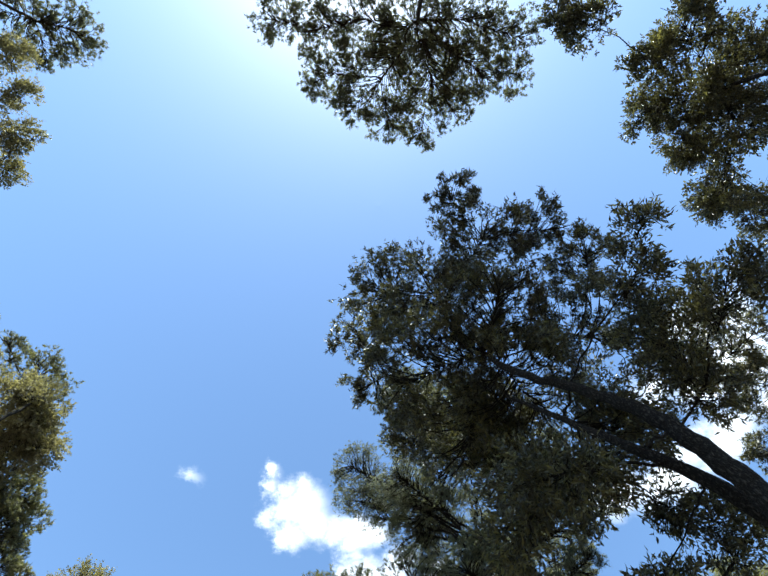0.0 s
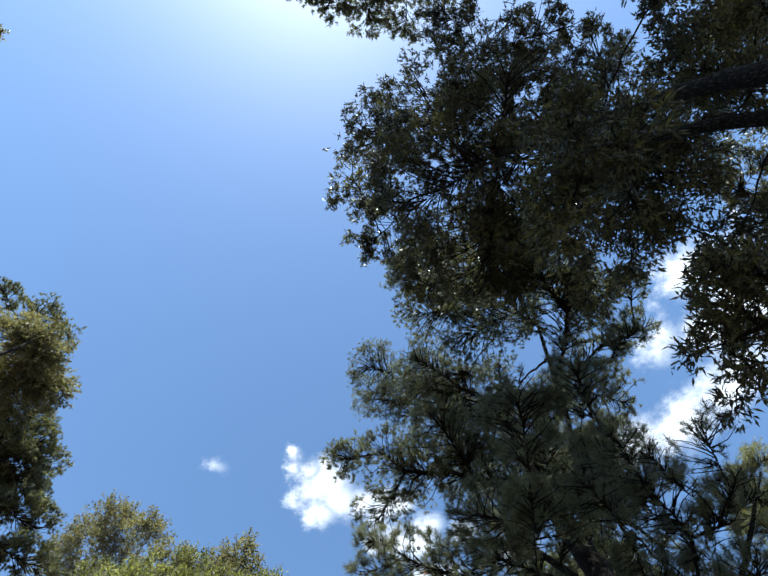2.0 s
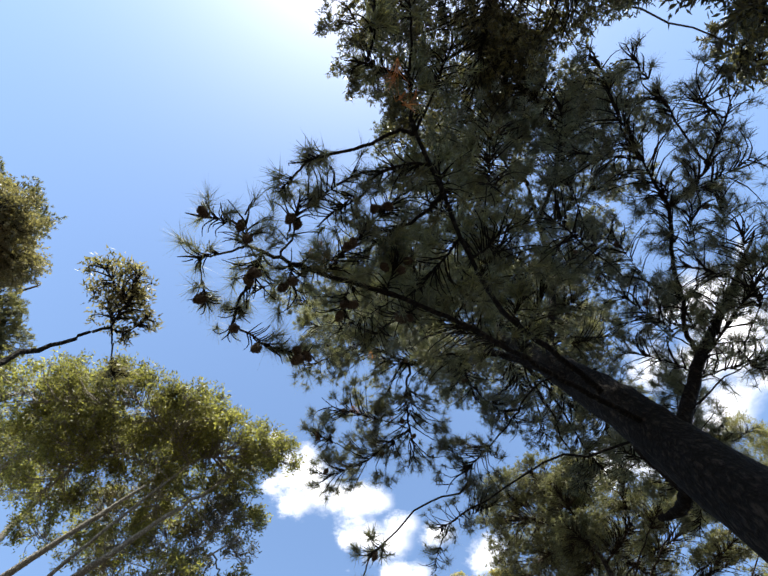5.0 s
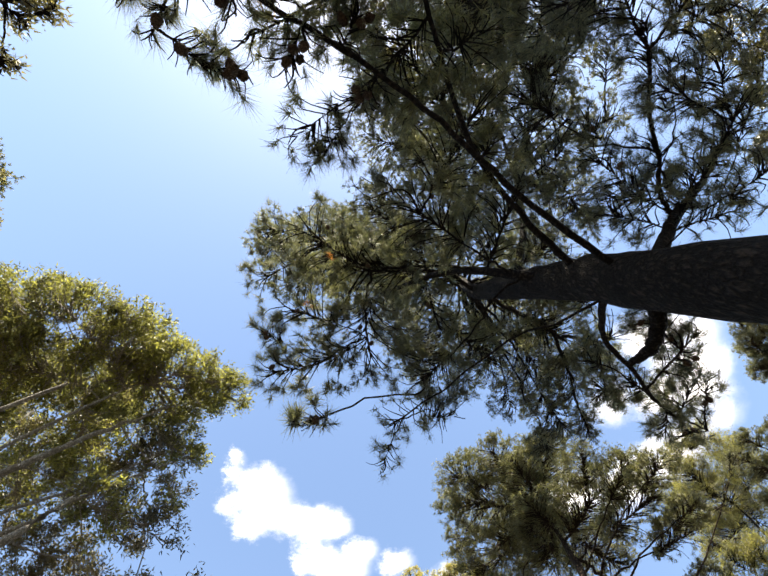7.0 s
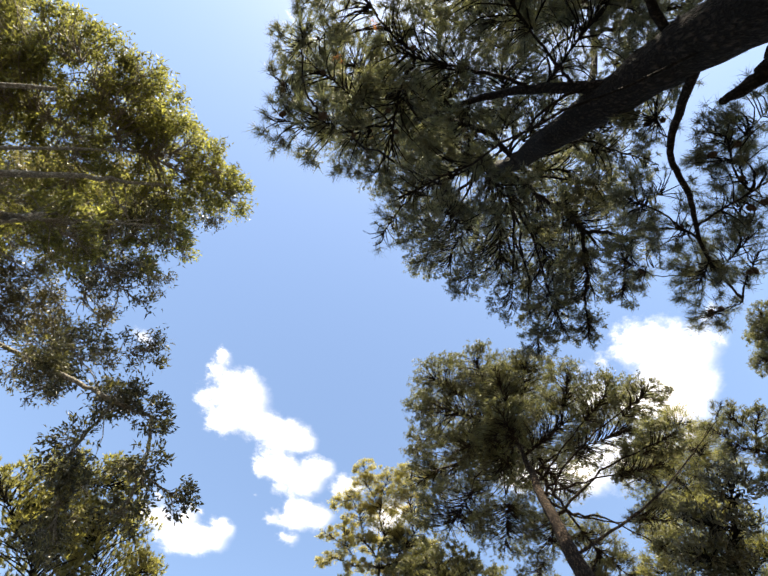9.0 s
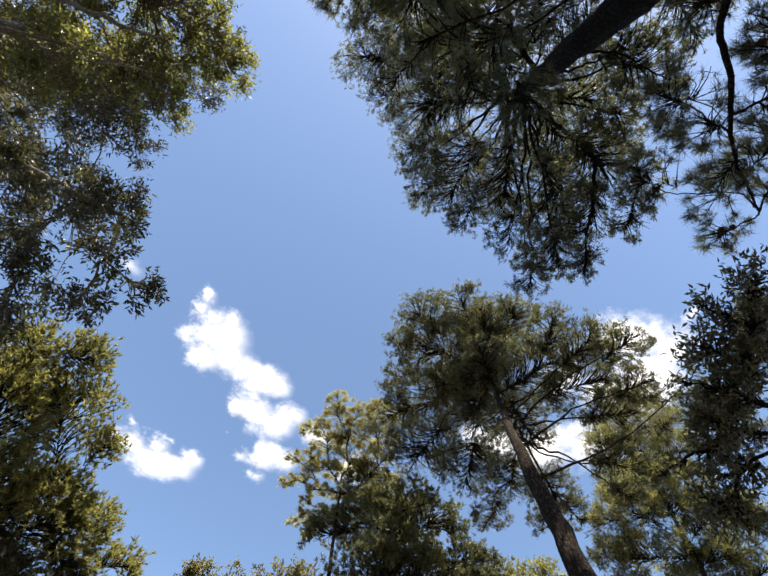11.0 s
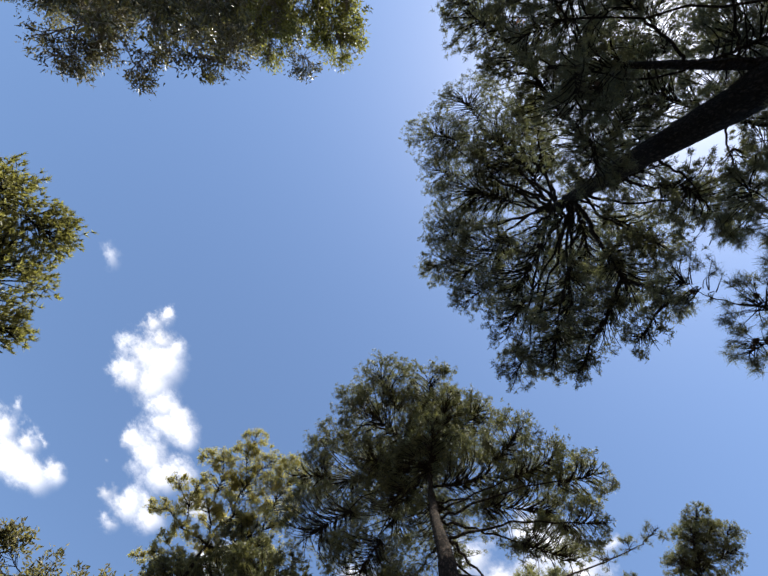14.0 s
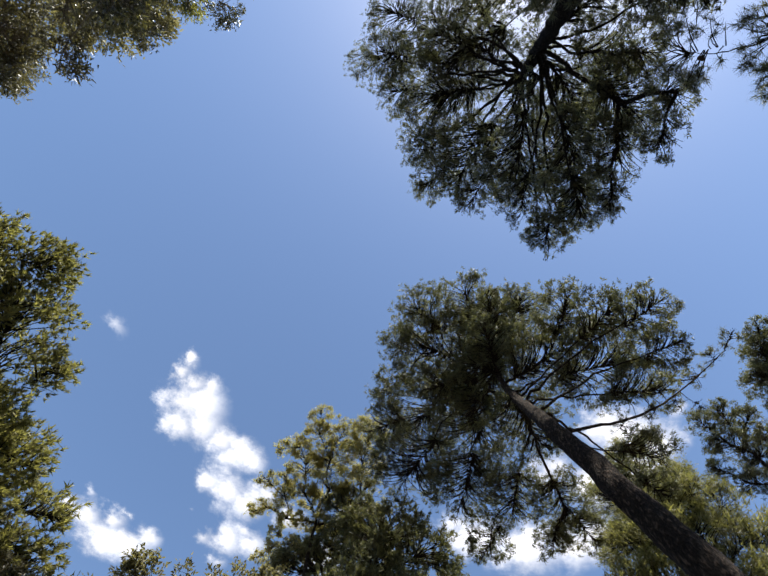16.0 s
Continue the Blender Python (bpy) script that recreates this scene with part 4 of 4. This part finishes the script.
# ---------------------------------------------------------------- the trees
tree("oak_tree", "dark evergreen oak with narrow glossy leaves over the path",
     [[(3.67, 2.70, -0.10, 0.207), (3.38, 2.64, 2.64, 0.149), (3.21, 2.53, 4.94, 0.121), (3.09, 2.42, 6.21, 0.103), (2.69, 2.53, 7.59, 0.075), (2.07, 2.76, 8.97, 0.063), (1.54, 2.88, 11.27, 0.023)],
      [(3.38, 2.67, 2.76, 0.103), (3.55, 2.88, 4.37, 0.092), (3.32, 2.82, 5.75, 0.081), (2.69, 2.88, 6.90, 0.057), (2.00, 3.22, 8.97, 0.029)],
      [(3.44, 2.76, 3.45, 0.069), (3.61, 3.68, 4.60, 0.057), (3.38, 4.37, 5.40, 0.040), (2.92, 4.94, 5.86, 0.014)]],
     [(0, OAK_BLADE, None, OAK_HIGH), (0, OAK_BLADE, None, OAK_RIGHT), (1, OAK_NEAR, None, OAK_LOW), (2, OAK_NEAR, None, OAK_SPRIG)], BARK_OAK, OAK_LEAF, 11)
pine_trunk = [(2.0, 8.05, -0.1, 0.28), (2.14, 8.3, 2.0, 0.245), (2.3, 8.6, 4.2, 0.225), (2.45, 9.0, 6.4, 0.21), (2.55, 9.5, 8.6, 0.18), (2.65, 9.92, 10.4, 0.14), (2.76, 10.05, 12, 0.115), (2.86, 10.06, 13.2, 0.085), (3.0, 9.98, 15.0, 0.045), (3.1, 9.85, 17.4, 0.018)]
leader = [(2.5, 9.3, 7.8, 0.065), (2.96, 8.3, 9.3, 0.052), (3.15, 6.9, 11.6, 0.04), (3.4, 6.2, 13.6, 0.03)]
low_bough = [(2.34, 8.7, 5.0, 0.030), (1.35, 8.17, 4.9, 0.024), (0.47, 7.65, 4.65, 0.018), (-0.4, 7.3, 4.4, 0.016), (-0.85, 7.12, 4.3, 0.009)]
side_bough = [(2.35, 8.6, 4.7, 0.06), (3.0, 8.2, 5.5, 0.05), (3.8, 7.7, 6.3, 0.03), (4.3, 7.2, 6.8, 0.012)]
front_bough = [(2.4, 8.85, 5.7, 0.04), (1.8, 8.4, 5.8, 0.032), (0.97, 7.7, 5.3, 0.022), (0.16, 6.44, 4.25, 0.012)]
hook_bough = [(2.4, 8.85, 5.4, 0.042), (2.78, 9.45, 5.9, 0.030), (3.14, 9.78, 5.88, 0.024), (3.62, 10.2, 5.97, 0.017), (4.3, 10.5, 6.1, 0.009)]
back_bough = [(2.45, 9.0, 6.5, 0.07), (1.62, 9.22, 8.0, 0.05), (0.66, 9.85, 9.0, 0.03)]
stub = [(2.32, 8.75, 4.6, 0.065), (2.38, 9.0, 4.56, 0.055), (2.38, 9.2, 4.6, 0.045), (2.3, 9.34, 4.68, 0.022)]
top_fork = [(2.72, 10.0, 11.4, 0.10), (2.79, 10.05, 12.2, 0.095), (2.86, 10.06, 13.0, 0.075), (2.9, 10.05, 13.6, 0.05)]
pine = tree("pine_tree", "tall dark pine with a leaning trunk and long needles",
     [pine_trunk, leader, low_bough, side_bough, front_bough, hook_bough, back_bough, stub, top_fork],
     [(8, PINE_AIRY, None, PINE_CROWN + PINE_HEART), (1, PINE_HIGH, None, PINE_LEADER), (2, PINE_BRUSH, None, PINE_BOUGH),
      (6, PINE_NEAR, None, PINE_MID), (3, PINE_THIN, None, PINE_RIGHT), (5, PINE_HANG, None, PINE_HOOK),
      (4, PINE_NEAR, PINE_LIGHT, PINE_LOW), (3, PINE_THIN, None, PINE_SIDE), (0, PINE_OPEN, None, PINE_UPPER)], BARK_SHADED, PINE_NEEDLE, 12, 18)
add_cones(pine, PINE_BOUGH + PINE_RIGHT + PINE_HOOK + PINE_BOUGH + PINE_MID, 80, 41)
add_dead_tufts(pine, [(0.01, 6.23, 3.93), (0.11, 6.3, 3.98), (-0.45, 7.2, 4.65), (-0.1, 9.1, 7.5), (0.15, 10.2, 7.9), (-0.3, 9.6, 6.9)], 42)
tree("pine_tree", "leaning pine with a bare sunlit trunk and broad crown",
     [[(5.75, 13.95, -0.1, 0.2), (5.55, 14.32, 2.0, 0.175), (5.4, 14.78, 4.4, 0.155), (5.43, 15.32, 7.0, 0.135), (5.68, 15.84, 9.2, 0.10), (5.98, 16.26, 11, 0.07), (6.1, 16.5, 12.6, 0.03)],
      [(5.5, 15.45, 7.6, 0.028), (6.99, 14.86, 8.6, 0.02), (7.85, 14.1, 9.3, 0.013), (8.37, 13.21, 9.8, 0.006)]],
     [(0, PINE_DENSE, None, LEAN_TOP), (0, PINE_DENSE, None, LEAN_LOW), (0, PINE_DENSE, None, LEAN_CORE), (1, PINE_THIN, None, LEAN_SIDE)], BARK_PINE, PINE_LIGHT, 13, 16)
tree("cedar_tree", "tall dark conifer with drooping layered sprays", [trunk_line(1.1, -9.2, 25.1, (0.2, 1.5), 0.35)],
     [(0, PINE_FAR, None, CEDAR)], BARK_PINE, PINE_NEEDLE, 14)
tree("broadleaf_tree", "tall feathery broadleaf tree, half in shade", [trunk_line(10.0, -4.0, 16.4, (-0.6, 0.4), 0.25)],
     [(0, LEAF_TALL, None, TALL_RIGHT)], BARK_OAK, OAK_LEAF, 15)
tree("broadleaf_tree", "thin-leaved tree beside the clearing", [trunk_line(-13.5, -2.9, 15.9, (1.0, 0.2), 0.2)],
     [(0, LEAF_MID, None, LEFT_BACK)], BARK_OAK, BROWN_LEAF, 16)
tree("pine_tree", "far dark pine with a rounded crown", [trunk_line(-15.8, -7.5, 23.3, (0.8, 0.2), 0.3)],
     [(0, PINE_FAR, None, LEFT_BACK_PINE)], BARK_PINE, PINE_NEEDLE, 17)
tree("broadleaf_tree", "tall broadleaf tree with brownish sunlit leaves", [trunk_line(-15.2, 8.0, 19.3, (1.0, 0), 0.3)],
     [(0, LEAF_FAR, None, LEFT_TALL)], BARK_OAK, BROWN_LEAF, 18)
tree("conifer_tree", "tall conifer with pale green tips", [trunk_line(-17.0, 12.4, 22.8, (0.6, -0.2), 0.3)],
     [(0, PINE_FAR, None, LEFT_CONIFER)], BARK_PINE, PINE_LIGHT, 19)
tree("broadleaf_tree", "olive-green sunlit tree with pale bare branches",
     [[(-6.2, 12.6, -0.1, 0.18), (-6.1, 12.5, 2.0, 0.14), (-5.6, 12.3, 4.0, 0.10), (-4.6, 12.2, 6.0, 0.065), (-3.4, 12.0, 7.6, 0.035), (-2.6, 12.0, 8.8, 0.015)],
      [(-5.9, 12.4, 3.2, 0.07), (-4.6, 11.4, 5.4, 0.05), (-3.2, 10.9, 7.0, 0.02)],
      [(-5.9, 12.4, 3.2, 0.042), (-4.8, 12.1, 5.6, 0.032), (-3.7, 11.75, 7.8, 0.022), (-2.9, 11.6, 9.3, 0.01)],
      [(-5.70, 12.30, 3.80, 0.040), (-4.70, 12.48, 5.35, 0.033), (-3.80, 12.42, 6.55, 0.026), (-3.05, 12.50, 7.40, 0.018), (-2.48, 12.35, 8.00, 0.008)],
      [(-5.80, 12.40, 3.50, 0.040), (-4.62, 12.22, 4.95, 0.033), (-3.60, 12.40, 6.15, 0.026), (-2.80, 12.28, 6.95, 0.018), (-2.14, 12.26, 7.60, 0.008)]],
     # LEFT_UNDER takes the darker leaf, painting in the shade below the crown
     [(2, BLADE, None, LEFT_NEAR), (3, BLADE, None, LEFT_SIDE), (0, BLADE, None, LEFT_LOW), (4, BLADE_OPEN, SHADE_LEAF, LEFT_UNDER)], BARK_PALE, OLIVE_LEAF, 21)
tree("broadleaf_tree", "dark slender-leaved tree leaning over the path",
     [[(-5.6, 13.0, -0.1, 0.18), (-5.4, 12.9, 2.0, 0.15), (-4.6, 12.7, 4.0, 0.10), (-3.6, 12.4, 5.6, 0.06), (-2.9, 12.2, 6.8, 0.025)]],
     [(0, SHRUB, None, LEFT_MIX_LOW), (0, BLADE_OPEN, None, LEFT_MIX)], BARK_PALE, OAK_LEAF, 22)
tree("broadleaf_tree", "bushy olive-brown tree with fine feathery twigs", [trunk_line(-3.2, 21.0, 7.4, (0.6, -0.6), 0.2)],
     # LEFT_INNER is coloured as if shaded by the crown above it
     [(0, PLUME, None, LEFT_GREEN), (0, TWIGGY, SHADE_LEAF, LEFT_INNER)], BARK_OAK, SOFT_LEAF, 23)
tree("larch_tree", "sunlit yellow-green conifer with layered sprays", [trunk_line(5.3, 25.6, 16.5, (-0.5, -0.9), 0.16, 0.02)],
     [(0, LARCH, None, YELLOW)], BARK_PINE, LARCH_NEEDLE, 24)
tree("pine_tree", "dense dark pine below the leaning one", [trunk_line(6.6, 24.6, 14, (0.2, -0.4), 0.22)],
     [(0, PINE_FAR, None, DARK_PINE)], BARK_PINE, PINE_LIGHT, 25)
tree("shrub_tree", "slim dark shrub with narrow leaves by the path", [trunk_line(2.93, 11.80, 3.15, (-0.3, -0.25), 0.035, 0.008)],
     [(0, SHRUB_FINE, None, RIGHT_SHRUB)], BARK_OAK, DARK_LEAF, 26)
tree("broadleaf_tree", "bushy olive-green tree with fine leaves", [trunk_line(12.2, 18.0, 10.0, (-0.4, -0.8), 0.18)],
     [(0, PLUME_FAR, None, RIGHT_BUSHY)], BARK_OAK, BUSH_LEAF, 27)
tree("pine_tree", "tall pine with rounded sunlit clumps", [trunk_line(17.6, 14.4, 17.4, (-1.0, -1.6), 0.22)],
     [(0, PINE_DENSE, None, RIGHT_PINE)], BARK_PINE, PINE_LIGHT, 28)
tree("pine_tree", "small round-topped pine in half shade", [trunk_line(14.6, 16.2, 14.2, (-0.6, -1.2), 0.18)],
     [(0, PINE_DENSE, None, RIGHT_TOP)], BARK_PINE, PINE_LIGHT, 31)
tree("broadleaf_tree", "rounded tree in brown-green leaf", [trunk_line(1.9, 21.6, 7.0, (0, -0.3), 0.2)],
     [(0, LEAF_FARTHER, BROWN_LEAF, FAR_A)], BARK_OAK, SOFT_LEAF, 29)
tree("broadleaf_tree", "rounded tree in olive-green leaf", [trunk_line(8.9, 21.8, 9.0, (0, -0.3), 0.2)],
     [(0, LEAF_FARTHER, None, FAR_B)], BARK_OAK, SOFT_LEAF, 30)
tree("broadleaf_tree", "far tall tree with thin brown-green foliage", [trunk_line(-11.0, 18.0, 17.0, (0.4, -1.2), 0.26)],
     [(0, LEAF_ROW, None, LEFT_ROW)], BARK_PALE, BROWN_LEAF, 32)
tree("broadleaf_tree", "slim olive-green tree reaching towards the path",
     [[(-2.1, 7.4, -0.1, 0.035), (-2.0, 7.43, 1.4, 0.028), (-1.85, 7.48, 2.7, 0.02), (-1.68, 7.54, 3.6, 0.012), (-1.57, 7.56, 4.0, 0.006)]],
     [(0, SPRIG, None, LEFT_HANGING)], BARK_OAK, BROWN_LEAF, 33)
tree("broadleaf_tree", "sunlit yellow-green tree beyond the big pine", [trunk_line(19.8, 22.4, 21.0, (0.2, -1.0), 0.3)],
     [(0, PLUME_FAR, None, RIGHT_GREEN)], BARK_OAK, BUSH_LEAF, 34)
